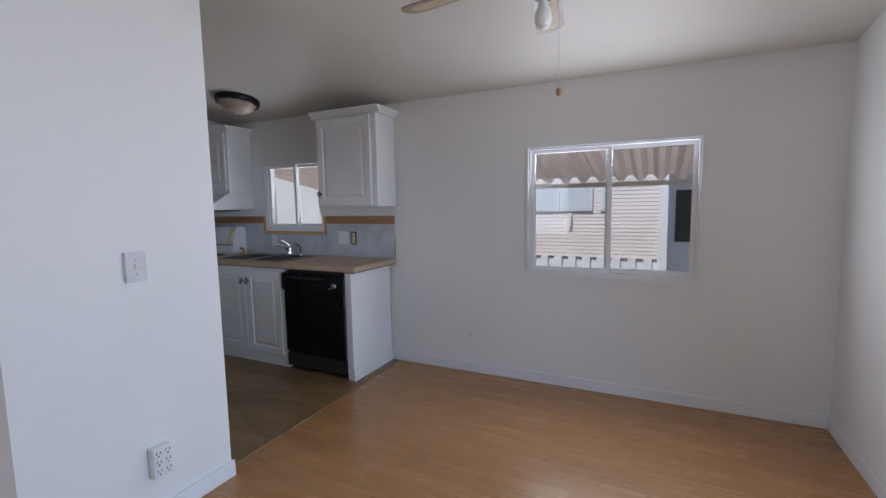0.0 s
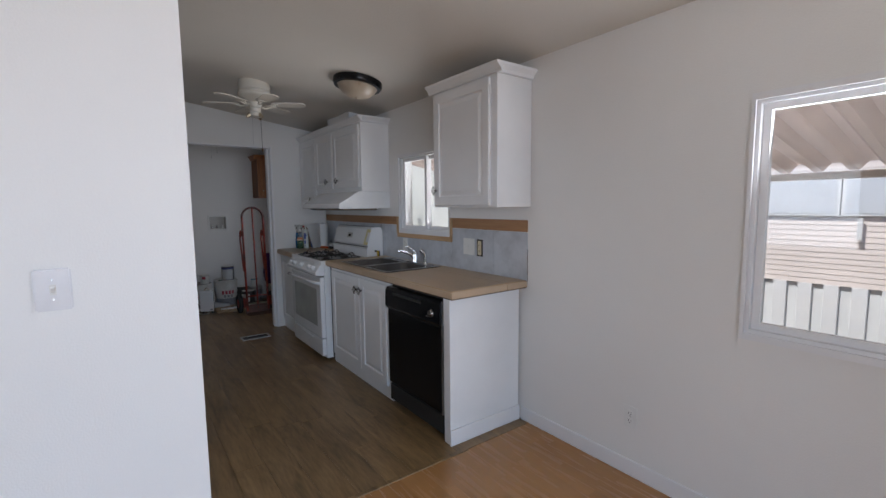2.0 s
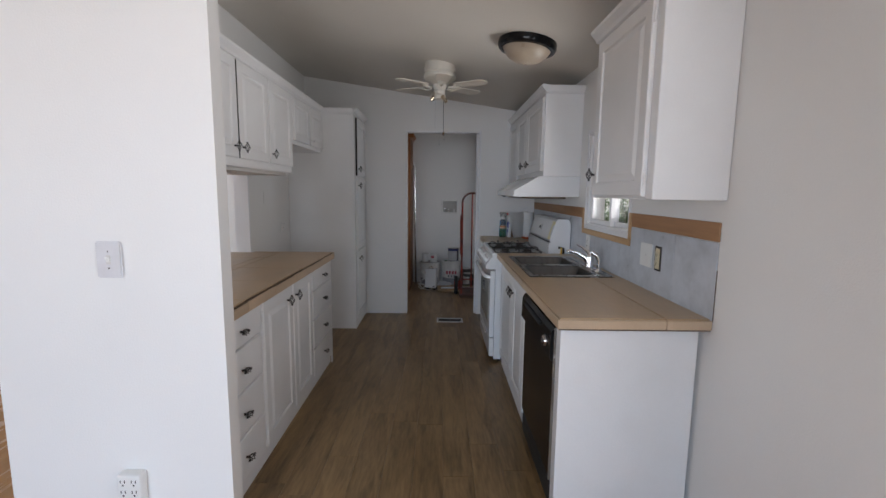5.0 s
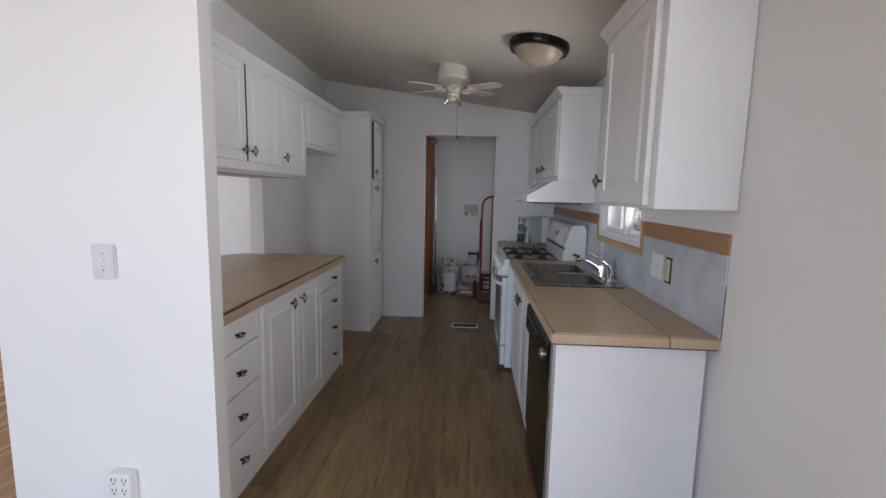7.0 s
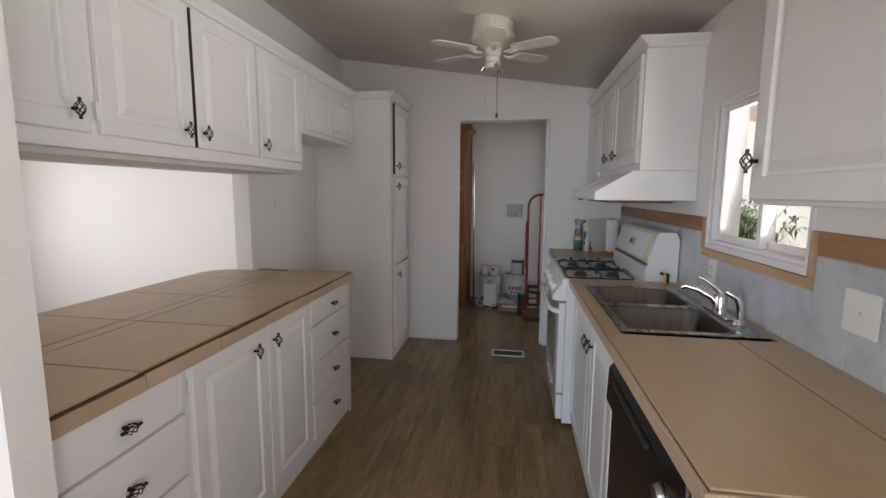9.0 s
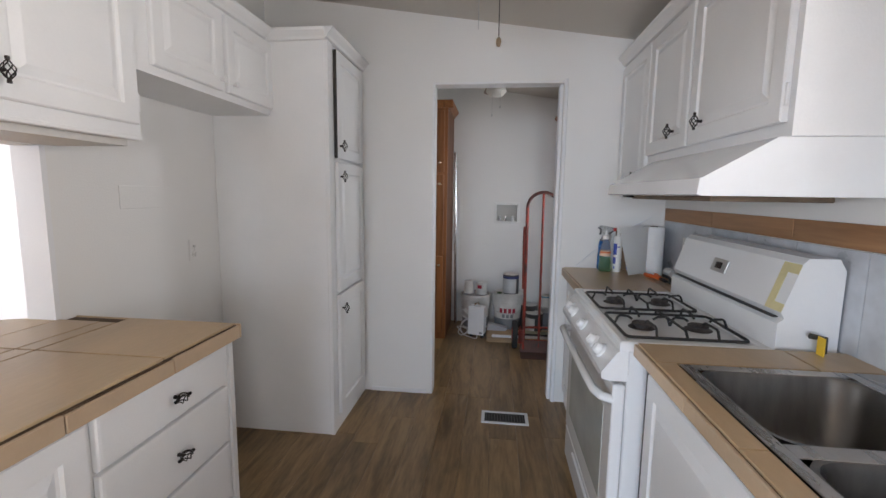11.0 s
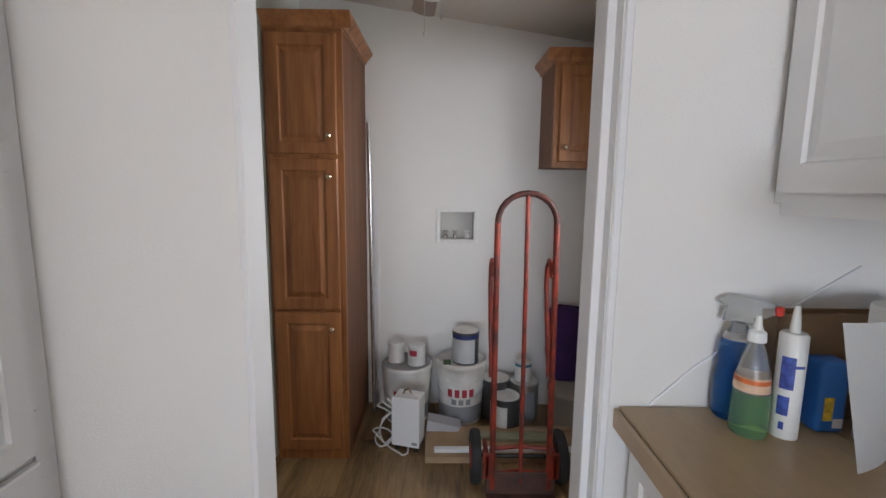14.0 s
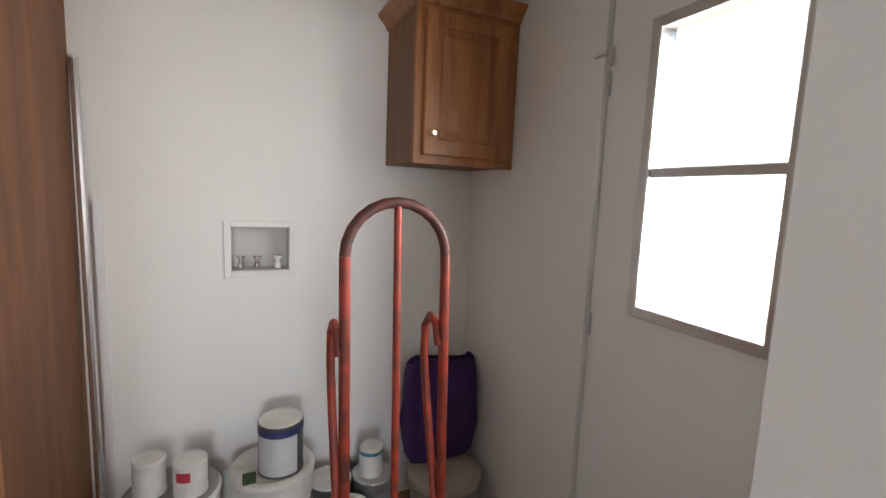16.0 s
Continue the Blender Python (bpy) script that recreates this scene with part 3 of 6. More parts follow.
def counter_front(parent, x0, x1, y, z0, z1, n, thick=0.010, drop=0.0):
    step = (x1 - x0) / n
    for i in range(n):
        d = drop * (i % 2)
        put("edge_tile", meshed("edge_tile", box((0.0015, step - 0.0015, 0, thick, 0, z1 - z0 - d), bevel=0.002, seg=1)), TILE_EDGE, parent, "", pose(x0 + i * step, y, z0))


def tile_at(parent, x0, x1, y0, y1, z, h=0.008, name="tile"):
    put(name, meshed(name, box((0, x1 - x0, 0, y1 - y0, 0, h), bevel=0.0015, seg=1)), TILE, parent, "", pose(x0, y0, z))


nc = thing("countertop", (-3.06, 3.2, 0.865), "tan porcelain tile countertop with dark grout round the sink", "countertop")
part("substrate", box((-3.972, -2.146, 2.912, 2.975, 0.864, 0.9045), (-3.972, -2.146, 3.455, NY - 0.003, 0.864, 0.9045), (-2.985, -2.146, 2.975, 3.455, 0.864, 0.9045), (-3.972, -3.82, 2.975, 3.455, 0.864, 0.9045)), GROUT, nc)
for x0, x1 in ((-2.978, -2.148),):
    tile_at(nc, x0, x1, 2.914, 3.325, 0.905)
    tile_at(nc, x0, x1, 3.329, NY - 0.004, 0.905)
tile_at(nc, -3.40, -2.981, 2.914, 2.966, 0.905)
tile_at(nc, -3.815, -3.403, 2.914, 2.966, 0.905)
tile_at(nc, -3.970, -3.818, 2.914, 3.325, 0.905)
tile_at(nc, -3.970, -3.818, 3.329, NY - 0.004, 0.905)
tile_at(nc, -3.815, -2.981, 3.462, NY - 0.004, 0.905)
counter_front(nc, -3.971, -2.143, 2.902, 0.872, 0.909, 5)
for y0, y1 in ((2.902, 3.325), (3.328, NY - 0.003)):
    part("edge_tile", box((-2.145, -2.135, y0, y1, 0.872, 0.909), bevel=0.002, seg=1), TILE_EDGE, nc)

wc2 = thing("base_cabinet", (-5.12, 3.2, 0), "narrow white painted base cabinet beside the stove", "cabinet")
part("body", box((WX + 0.002, -4.80, 2.955, 3.48, 0.0, 0.862)), CAB, wc2)
leaf(wc2, -5.43, 2.954, 0.105, SOUTH, 0.60, 0.735, (0.565, 0.66))
wt = thing("countertop", (-5.12, 3.2, 0.865), "small tan tile countertop beside the stove", "countertop")
part("substrate", box((WX + 0.002, -4.805, 2.912, NY - 0.003, 0.864, 0.9045)), GROUT, wt)
tile_at(wt, WX + 0.004, -4.812, 2.914, 3.325, 0.905)
tile_at(wt, WX + 0.004, -5.10, 3.329, NY - 0.004, 0.905)
tile_at(wt, -5.097, -4.812, 3.329, NY - 0.004, 0.905)
counter_front(wt, WX + 0.003, -4.806, 2.902, 0.862, 0.909, 2)

# backsplash tiles and brown border
bs = thing("backsplash", (-3.8, NY, 0.915), "marbled blue-grey tile backsplash with a brown border", "backsplash", kind="structure")
part("backing", box((-5.425, -2.136, NY - 0.004, NY - 0.001, 0.915, 1.116)), GROUT, bs)
xs = [-5.425 + 0.2985 * i for i in range(12)]
cuts = sorted({*xs[:-1], -3.724, -2.900, -2.136})
for x, x1 in zip(cuts, cuts[1:]):
    top = 1.115 if -3.73 < x < -2.91 else 1.223
    put("tile", meshed("tile", box((0, x1 - x - 0.0015, 0, 0.006, 0, top - 0.917), bevel=0.001, seg=1)), SPLASH, bs, "", pose(x, NY - 0.0075, 0.917))
for a, b in ((-5.425, -4.84), (-4.838, -4.26), (-4.258, -3.724), (-2.900, -2.136)):
    put("border_strip", meshed("border_strip", box((0, b - a, 0, 0.007, 0, 0.074), bevel=0.0015, seg=1)), BORDER, bs, "brown border strip", pose(a, NY - 0.0085, 1.226))

# south side: pantry, fridge niche cabinets, peninsula


def crown_n(parent, x0, x1, y_front, z, west=True, east=True, back=0.952, mat=None):
    mat = mat or CAB
    prof = ((0, 0), (0.012, 0.004), (0.018, 0.018), (0.040, 0.040), (0.044, 0.052), (0, 0.052))
    part("crown", extrude([(y_front + a, z + b) for a, b in prof], "x", x0 - (0.044 if west else 0), x1 + (0.044 if east else 0)), mat, parent)
    for on, x, s in ((west, x0, -1), (east, x1, 1)):
        if on:
            part("crown", extrude([(x + s * a, z + b) for a, b in prof], "y", back, y_front + 0.001), mat, parent)


pn = thing("pantry_cabinet", (-5.16, 1.28, 0), "tall white painted pantry cabinet with three stacked doors", "cabinet")
part("body", box((WX + 0.002, -4.862, 0.952, 1.578, 0.0, 2.135), bevel=0.002, seg=1), CAB, pn)
part("face_frame", box((WX + 0.003, -5.405, 1.5785, 1.597, 0.0, 2.135), (-4.930, -4.860, 1.5785, 1.597, 0.0, 2.135), (-5.405, -4.930, 1.5785, 1.597, 0.0, 0.085)), CAB, pn)
crown_n(pn, WX + 0.002, -4.862, 1.597, 2.135, west=False)
part("panel_back", box((-5.404, -4.931, 1.579, 1.590, 0.086, 2.13)), CAB, pn)
# dark strip stands for the shade in the gap beside the top door
part("edge_strip", box((-4.9369, -4.9345, 1.5972, 1.6150, 1.552, 2.113)), SHADOW_GAP, pn, "dark strip for the shade in the door gap")
for z, h, v in ((0.095, 0.700, 0.62), (0.815, 0.715, 0.64), (1.55, 0.565, 0.07)):
    leaf(pn, -4.937, 1.5975, z, NORTH, 0.46, h, (0.035, v), hinges=0.464)

lu = thing("wall_cabinet", (-3.07, 0.95, 1.5), "long white painted wall cabinet with four doors over the bar", "cabinet")
part("body", box((-3.985, -2.102, 0.952, 1.278, 1.545, 2.135)), CAB, lu)
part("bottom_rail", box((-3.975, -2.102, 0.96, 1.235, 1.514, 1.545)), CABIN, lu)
part("light_rail", box((-3.985, -2.102, 1.258, 1.285, 1.532, 1.546), bevel=0.003, seg=1), CAB, lu)
for x, w, k in ((-2.130, 0.470, 0.413), (-2.635, 0.411, 0.358), (-3.062, 0.440, 0.035), (-3.520, 0.445, 0.030)):
    leaf(lu, x, 1.279, 1.582, NORTH, w, 0.545, (k, 0.063), hinges=(-0.004 if k > 0.2 else w + 0.004))
# shade between the second and third door, put in as a dark strip
part("edge_strip", box((-3.0619, -3.0600, 1.2795, 1.2965, 1.584, 2.125)), SHADOW_GAP, lu, "dark strip for the shade in the door gap")
su = thing("wall_cabinet", (-4.43, 0.95, 1.76), "small white painted wall cabinet over the empty fridge space", "cabinet")
part("body", box((-4.868, -3.987, 0.952, 1.276, 1.765, 2.135)), CAB, su)
for x, k in ((-4.045, 0.37), (-4.475, 0.035)):
    d = leaf(su, x, 1.277, 1.795, NORTH, 0.395, 0.325, margin=0.05)
    kb = lathe(((0.006, 0), (0.005, 0.012), (0.013, 0.018), (0.012, 0.026), (0.004, 0.029)), n=14)
    put("knob", meshed("knob", kb, True), CAB, d, "white painted round knob", pose(x - k, 1.296, 1.835, -90))
crown_n(lu, -3.9865, -2.102, 1.279, 2.135, west=False, east=False)
crown_n(su, -4.826, -3.9875, 1.278, 2.135, west=False, east=False)

pb = thing("base_cabinet", (-3.06, 1.25, 0), "white painted peninsula cabinet with doors and two drawer stacks", "cabinet")
part("body", box((-3.985, -2.102, 0.952, 1.558, 0.06, 0.862)), CAB, pb)
part("toe_kick", box((-3.985, -2.102, 0.952, 1.548, 0.0, 0.06)), CAB, pb)
part("end_strip", box((-3.988, -3.965, 1.558, 1.568, 0.0, 0.862)), CAB, pb)
for x, w in ((-2.125, 0.445), (-3.445, 0.49)):
    for z, h in ((0.105, 0.195), (0.310, 0.195), (0.515, 0.195), (0.720, 0.135)):
        leaf(pb, x, 1.559, z, NORTH, w, h, (w / 2, h / 2), drawer=True, name="drawer_front")
leaf(pb, -2.602, 1.559, 0.095, NORTH, 0.430, 0.758, (0.340, 0.685), hinges=-0.004)
leaf(pb, -3.042, 1.559, 0.095, NORTH, 0.380, 0.758, (0.040, 0.685))

bar = thing("bar_countertop", (-3.07, 1.1, 0.865), "tan tile bar top with dark grout running through the pass-through", "countertop")


def rounded_slab(x0, x1, y0, y1, z0, z1, r):
    """A slab whose two corners on the side y0 are round."""
    pts = [(x1, y1), (x0, y1)]
    pts += [(x0 + r - r * math.cos(a), y0 + r - r * math.sin(a)) for a in np.linspace(0, math.pi / 2, 9)]
    pts += [(x1, y0)]
    return extrude(pts, "z", z0, z1)


part("substrate", box((-3.998, -2.103, 0.952, 1.582, 0.864, 0.9045)), GROUT, bar)
part("overhang", rounded_slab(-3.935, -2.103, 0.69, 0.9515, 0.8645, 0.9045, 0.17), GROUT, bar)
xs = (-3.996, -3.665, -3.25, -2.835, -2.42, -2.104)
for a, b in zip(xs, xs[1:]):
    tile_at(bar, a + 0.003, b - 0.003, 1.179, 1.574 - 0.004 * (int(a * 100) % 3), 0.905)
    tile_at(bar, max(a, -3.94) + 0.003, b - 0.003, 1.114, 1.173, 0.905)
    if a > -3.7:
        tile_at(bar, a + 0.003, b - 0.003, 0.694, 1.108, 0.905)
    else:
        tile_at(bar, -3.94, b - 0.002, 0.953, 1.110, 0.905)
        put("tile", meshed("tile", rounded_slab(0, b - 0.002 + 3.932, 0, 0.256, 0, 0.008, 0.17)), TILE, bar, "", pose(-3.932, 0.694, 0.905))
counter_front(bar, -3.998, -2.103, 1.582, 0.860, 0.905, 6, 0.010, 0.003)
part("edge_tile", box((-4.008, -3.9985, 0.952, 1.592, 0.860, 0.909), bevel=0.002, seg=1), TILE_EDGE, bar)
part("edge_band", extrude([(-2.103, 0.682), (-3.765, 0.682)] + [(-3.765 - 0.178 * math.sin(a), 0.86 - 0.178 * math.cos(a)) for a in np.linspace(0.1, 1.55, 9)] +
                          [(-3.765 - 0.17 * math.sin(a), 0.86 - 0.17 * math.cos(a)) for a in np.linspace(1.55, 0.1, 9)] + [(-3.765, 0.69), (-2.103, 0.69)], "z", 0.862, 0.910), TILE_EDGE, bar)
part("jamb", box((-3.9445, -3.925, 0.846, 0.956, 0.9135, 1.511)), TRIM, thing("trim", (-3.93, 0.9, 0.91), "white painted edge of the pass-through", "trim", kind="structure"))

# small fittings
def plate(name, loc, facing, w, h, label, kind="outlet", mat=None, deep=0.006):
    """A wall plate with its toggle or sockets. facing as for doors; loc is the middle of the plate on the wall."""
    m = pose(*loc, 0, 0, facing)
    t = thing(name, loc, label, "wall plate")
    body = bmesh.new()
    hexa(body, -w / 2, w / 2, -deep, 0.0, -h / 2, h / 2)
    bmesh.ops.bevel(body, geom=body.edges[:], offset=deep * 0.45, segments=2, affect="EDGES")
    put("cover", meshed("cover", body), mat or WHITEP, t, "", m)
    if kind == "switch":
        put("toggle", meshed("toggle", extrude(((-deep, -0.010), (-deep - 0.012, 0.006), (-deep - 0.010, 0.012), (-deep, 0.010)), "x", -0.005, 0.005)), WHITEP, t, "", m)
        put("slot", meshed("slot", box((-0.008, 0.008, -deep - 0.0008, -deep, -0.016, 0.016))), CABIN, t, "", m)
    elif kind == "outlet":
        for z in (-0.02, 0.02):
            bm = lathe(((0.0165, 0), (0.0165, 0.0025), (0.015, 0.003)), n=18)
            put("socket", meshed("socket", bm), mat or WHITEP, t, "", m @ pose(0, -0.006, z, 90))
            put("slots", meshed("slots", box((-0.008, -0.006, -0.0098, -0.009, z - 0.005, z + 0.006), (0.005, 0.007, -0.0098, -0.009, z - 0.005, z + 0.006), (-0.002, 0.002, -0.0098, -0.009, z - 0.012, z - 0.008))), BLACKM, t, "", m)
    for z in ((-0.03, 0.03) if kind == "switch" else (0.0,)):
        put("screw", meshed("screw", lathe(((0.003, 0), (0.003, 0.001)), n=8)), STEEL, t, "", m @ pose(0, -deep, z, 90))
    return t


plate("light_switch", (-2.0245, 1.287, 1.155), EAST, 0.090, 0.130, "white toggle light switch on the partition", "switch", PLATE, 0.011)
plate("wall_outlet", (-1.422, NY - 0.0005, 0.312), SOUTH, 0.072, 0.115, "white double outlet low on the wall")
plate("wall_outlet", (-3.585, NY - 0.008, 1.055), SOUTH, 0.072, 0.112, "white double outlet on the tiles behind the sink")
plate("wall_outlet", (-5.097, NY - 0.008, 1.092), SOUTH, 0.072, 0.115, "white double outlet on the tiles beside the stove")
plate("blank_plate", (-2.700, NY - 0.008, 1.098), SOUTH, 0.125, 0.118, "white two-gang blank wall plate on the backsplash", "blank")
plate("wall_outlet", (-4.65, 0.9505, 1.07), NORTH, 0.07, 0.112, "painted-over outlet in the empty fridge space", "outlet", WALL)
ro = plate("wall_outlet", (-2.583, NY - 0.0085, 1.095), SOUTH, 0.036, 0.10, "almond outlet with its cover plate missing", "outlet", ALMOND)
# no opening is cut; a thin dark plate paints its shade
part("hole", box((-2.615, -2.551, NY - 0.0084, NY - 0.0080, 1.035, 1.155)), SHADOW_GAP, ro, "dark plate for the shaded cut-out round the outlet")

tap = thing("outlet_adapter", (-2.024, 1.337, 0.245), "white six-way plug adapter on a low outlet", "plug adapter")
part("body", box((-2.0245, -1.980, 1.270, 1.354, 0.226, 0.362), bevel=0.006), WHITEP, tap)
slots = [(y, z) for z in (0.333, 0.292, 0.251) for y in (1.292, 1.332)]
for y, z in slots:
    part("slots", box((-1.980, -1.9792, y - 0.009, y - 0.006, z, z + 0.012), (-1.980, -1.9792, y + 0.006, y + 0.009, z, z + 0.012), (-1.980, -1.9792, y - 0.003, y + 0.003, z - 0.011, z - 0.005)), BLACKM, tap)

# dark slat colour carries the shade inside the white register
GREYSLAT = paint("shaded_slat_grey", (0.16, 0.155, 0.15), 0.5, 0.1, 9, 120, 0.02, 0.3)
fv = thing("floor_vent", (-5.19, 2.56, 0), "white metal floor register in the vinyl planks", "floor vent")
part("frame", box((-5.263, -5.245, 2.418, 2.704, 0.0, 0.005), (-5.133, -5.115, 2.418, 2.704, 0.0, 0.005), (-5.245, -5.133, 2.418, 2.438, 0.0, 0.005), (-5.245, -5.133, 2.684, 2.704, 0.0, 0.005)), ENAMEL, fv)
# thin black sheet stands for the dark duct below
part("duct", box((-5.245, -5.133, 2.438, 2.684, 0.0, 0.0012)), BLACKM, fv)
for i in range(14):
    y = 2.447 + i * 0.0172
    part("slat", box((-5.243, -5.135, y, y + 0.0028, 0.0013, 0.0032)), GREYSLAT, fv)

# patch outline and nails left on the fridge wall
wm = thing("wall_patch", (-4.3, 0.951, 1.3), "rectangular painted-over patch on the fridge wall", "wall patch", kind="structure")
part("board", box((-4.55, -4.23, 0.9505, 0.9535, 1.29, 1.385), bevel=0.001, seg=1), WALL, wm)

# gas stove
sx0, sx1, sy = -4.797, -3.992, 2.852
st = thing("gas_stove", (-4.395, 3.15, 0), "white enamelled gas stove with four burners and an oven", "stove")
part("body", box((sx0 + 0.004, sx1 - 0.004, sy + 0.045, 3.47, 0.025, 0.885), bevel=0.004, seg=1), ENAMEL, st)
put("cooktop", panel_mesh("cooktop", sx1 - sx0, 3.302 - sy, ((0, 0), (0, 0.024), (0.003, 0.029), (0.007, 0.031), (0.026, 0.031), (0.032, 0.028), (0.038, 0.0195))), ENAMEL, st, "", pose(sx0, sy + 0.016, 0.885, -90))
cpn = part("control_panel", extrude(((sy + 0.044, 0.884), (sy + 0.020, 0.884), (sy + 0.010, 0.878), (sy - 0.036, 0.814), (sy - 0.035, 0.792), (sy - 0.010, 0.785), (sy + 0.044, 0.785)), "x", sx0 + 0.002, sx1 - 0.002), ENAMEL, st)
for x in (-4.685, -4.60, -4.40, -4.20, -4.10):
    kn = lathe(((0.027, 0), (0.027, 0.006), (0.020, 0.010), (0.017, 0.026), (0.013, 0.029)), n=18)
    hexa(kn, -0.0025, 0.0025, -0.013, 0.013, 0.024, 0.031)
    put("knob", meshed("knob", kn, True), ENAMEL, cpn, "", pose(x, sy - 0.013, 0.846, 55))
for i in range(26):
    x = -4.72 + i * 0.026
    part("vent_slot", box((x, x + 0.017, sy + 0.0035, sy + 0.006, 0.772, 0.782)), BLACKM, st)
odr = part("oven_door", box((sx0 + 0.006, sx1 - 0.006, sy + 0.004, sy + 0.044, 0.215, 0.770), bevel=0.007), ENAMEL, st)
part("oven_window", box((-4.70, -4.09, sy + 0.0015, sy + 0.0045, 0.31, 0.655), bevel=0.001, seg=1), paint("grey_oven_glass", (0.44, 0.46, 0.44), 0.10, 0.1, 4, 220, 0.0), odr, "grey oven window")
part("handle", tube([(sx0 + 0.02, sy + 0.01, 0.715), (sx0 + 0.028, sy - 0.025, 0.722), (sx0 + 0.06, sy - 0.042, 0.727)] + [(x, sy - 0.046, 0.728) for x in (-4.6, -4.4, -4.2)] + [(sx1 - 0.06, sy - 0.042, 0.727), (sx1 - 0.028, sy - 0.025, 0.722), (sx1 - 0.02, sy + 0.01, 0.715)], 0.015, 10), ENAMEL, odr, "", True)
part("drawer", box((sx0 + 0.006, sx1 - 0.006, sy + 0.006, sy + 0.044, 0.05, 0.205), bevel=0.006), ENAMEL, st)
part("drawer_lip", box((-4.56, -4.22, sy - 0.006, sy + 0.006, 0.178, 0.192), bevel=0.003, seg=1), ENAMEL, st)
# black filler in place of the shade between stove and cabinet
part("side_gap", box((sx1 - 0.003, sx1 + 0.012, 2.956, 3.2, 0.03, 0.862)), BLACKM, st)
for x in (sx0 + 0.06, sx1 - 0.06):
    for y in (2.95, 3.42):
        part("foot", lathe(((0.018, 0.0), (0.018, 0.026)), (x, y, 0), 10), BLACKM, st)
bg = part("backguard", extrude(((3.318, 0.885), (3.318, 0.995), (3.335, 1.01), (3.325, 1.03), (3.372, 1.178), (3.388, 1.195), (3.47, 1.195), (3.49, 1.16), (3.49, 0.885)), "x", sx0 + 0.003, sx1 - 0.003), ENAMEL, st)
part("gap", box((sx0 + 0.03, sx1 - 0.03, 3.3175, 3.3352, 1.0085, 1.0125)), BLACKM, bg)
tilt = math.degrees(math.atan2(0.047, 0.148))
clock = box((-0.055, 0.055, -0.007, 0, -0.026, 0.026), bevel=0.004)
put("clock", meshed("clock", clock), paint("satin_grey_bezel", (0.45, 0.45, 0.43), 0.3, 0.05, metal=0.4), bg, "grey clock bezel", pose(-4.415, 3.348, 1.105, -tilt))
put("display", meshed("display", box((-0.022, 0.022, -0.0085, -0.006, -0.012, 0.012))), BLACKP, bg, "", pose(-4.415, 3.348, 1.105, -tilt))
put("brand_mark", meshed("brand_mark", box((-0.018, 0.018, -0.001, 0.0, -0.003, 0.003))), STEEL, bg, "", pose(-4.415, 3.339, 1.060, -tilt))
TAPE = paint("yellowed_masking_tape", (0.62, 0.55, 0.30), 0.6, 0.06, 14, 90, 0.03)
for a, b, c, d in ((-0.080, 0.0, -0.048, 0.152), (-0.048, 0.122, 0.0, 0.152), (-0.048, 0.0, 0.0, 0.026)):
    put("tape", meshed("tape", box((a, c, -0.002, -0.0002, b, d))), TAPE, bg, "strip of yellowed masking tape", pose(sx1 - 0.003, 3.325, 1.03, -tilt))
BURNT = paint("burnt_iron", (0.055, 0.045, 0.042), 0.6, 0.4, 60, 260, 0.15, 0.3, dirt=(0.012, 0.010, 0.010))
for gx in (-4.575, -4.205):
    g = bmesh.new()
    x0, x1, y0, y1, z = gx - 0.150, gx + 0.150, 2.905, 3.285, 0.914
    c_ = 0.022
    tube([(x0 + c_, y0, z), (x1 - c_, y0, z), (x1 - 0.006, y0 + 0.006, z), (x1, y0 + c_, z), (x1, y1 - c_, z), (x1 - 0.006, y1 - 0.006, z), (x1 - c_, y1, z), (x0 + c_, y1, z), (x0 + 0.006, y1 - 0.006, z), (x0, y1 - c_, z), (x0, y0 + c_, z), (x0 + 0.006, y0 + 0.006, z)], 0.0052, 6, g, True)
    ym = (y0 + y1) / 2
    tube([(x0, ym, z), (x0 + 0.02, ym, z + 0.022), (x1 - 0.02, ym, z + 0.022), (x1, ym, z)], 0.0046, 6, g)
    for yb in (3.0, 3.19):
        for sxn in (-1, 1):
            tube([(gx + sxn * 0.150, yb, z), (gx + sxn * 0.138, yb, z + 0.026), (gx + sxn * 0.128, yb, z + 0.031), (gx + sxn * 0.052, yb, z + 0.029), (gx + sxn * 0.036, yb, z + 0.020)], 0.0046, 6, g)
        for syn in (-1, 1):
            yo = (y0 if syn < 0 else ym) if yb < 3.1 else (ym if syn < 0 else y1)
            tube([(gx, yo, z), (gx, yo - syn * 0.010, z + 0.026), (gx, yo - syn * 0.018, z + 0.031), (gx, yb + syn * 0.050, z + 0.029), (gx, yb + syn * 0.036, z + 0.020)], 0.0046, 6, g)
        part("burner", lathe(((0.046, 0), (0.042, 0.003), (0.027, 0.004), (0.026, 0.011), (0.034, 0.012), (0.034, 0.016), (0.031, 0.018), (0.012, 0.019), (0.0, 0.0185)), (gx, yb, 0.9045), 24, False), BURNT, st, "burnt black gas burner", True)
    part("grate", g, BLACKM, st, "black wire burner grate", True)

vt = thing("gas_valve", (-3.965, 3.40, 0.9135), "small yellow tagged gas valve behind the stove", "valve")
part("tag", box((-3.955, -3.925, 3.405, 3.409, 0.9135, 0.975), bevel=0.001, seg=1), paint("yellow_tag", (0.70, 0.45, 0.03), 0.5), vt, "yellow tag")
part("valve", tube([(-3.962, 3.43, 0.9135), (-3.962, 3.43, 0.965), (-3.962, 3.39, 0.972)], 0.009, 8), BLACKM, vt, "", True)

# sink and tap
sk = thing("kitchen_sink", (-3.4, 3.2, 0.90), "stainless steel double bowl drop-in sink", "sink")


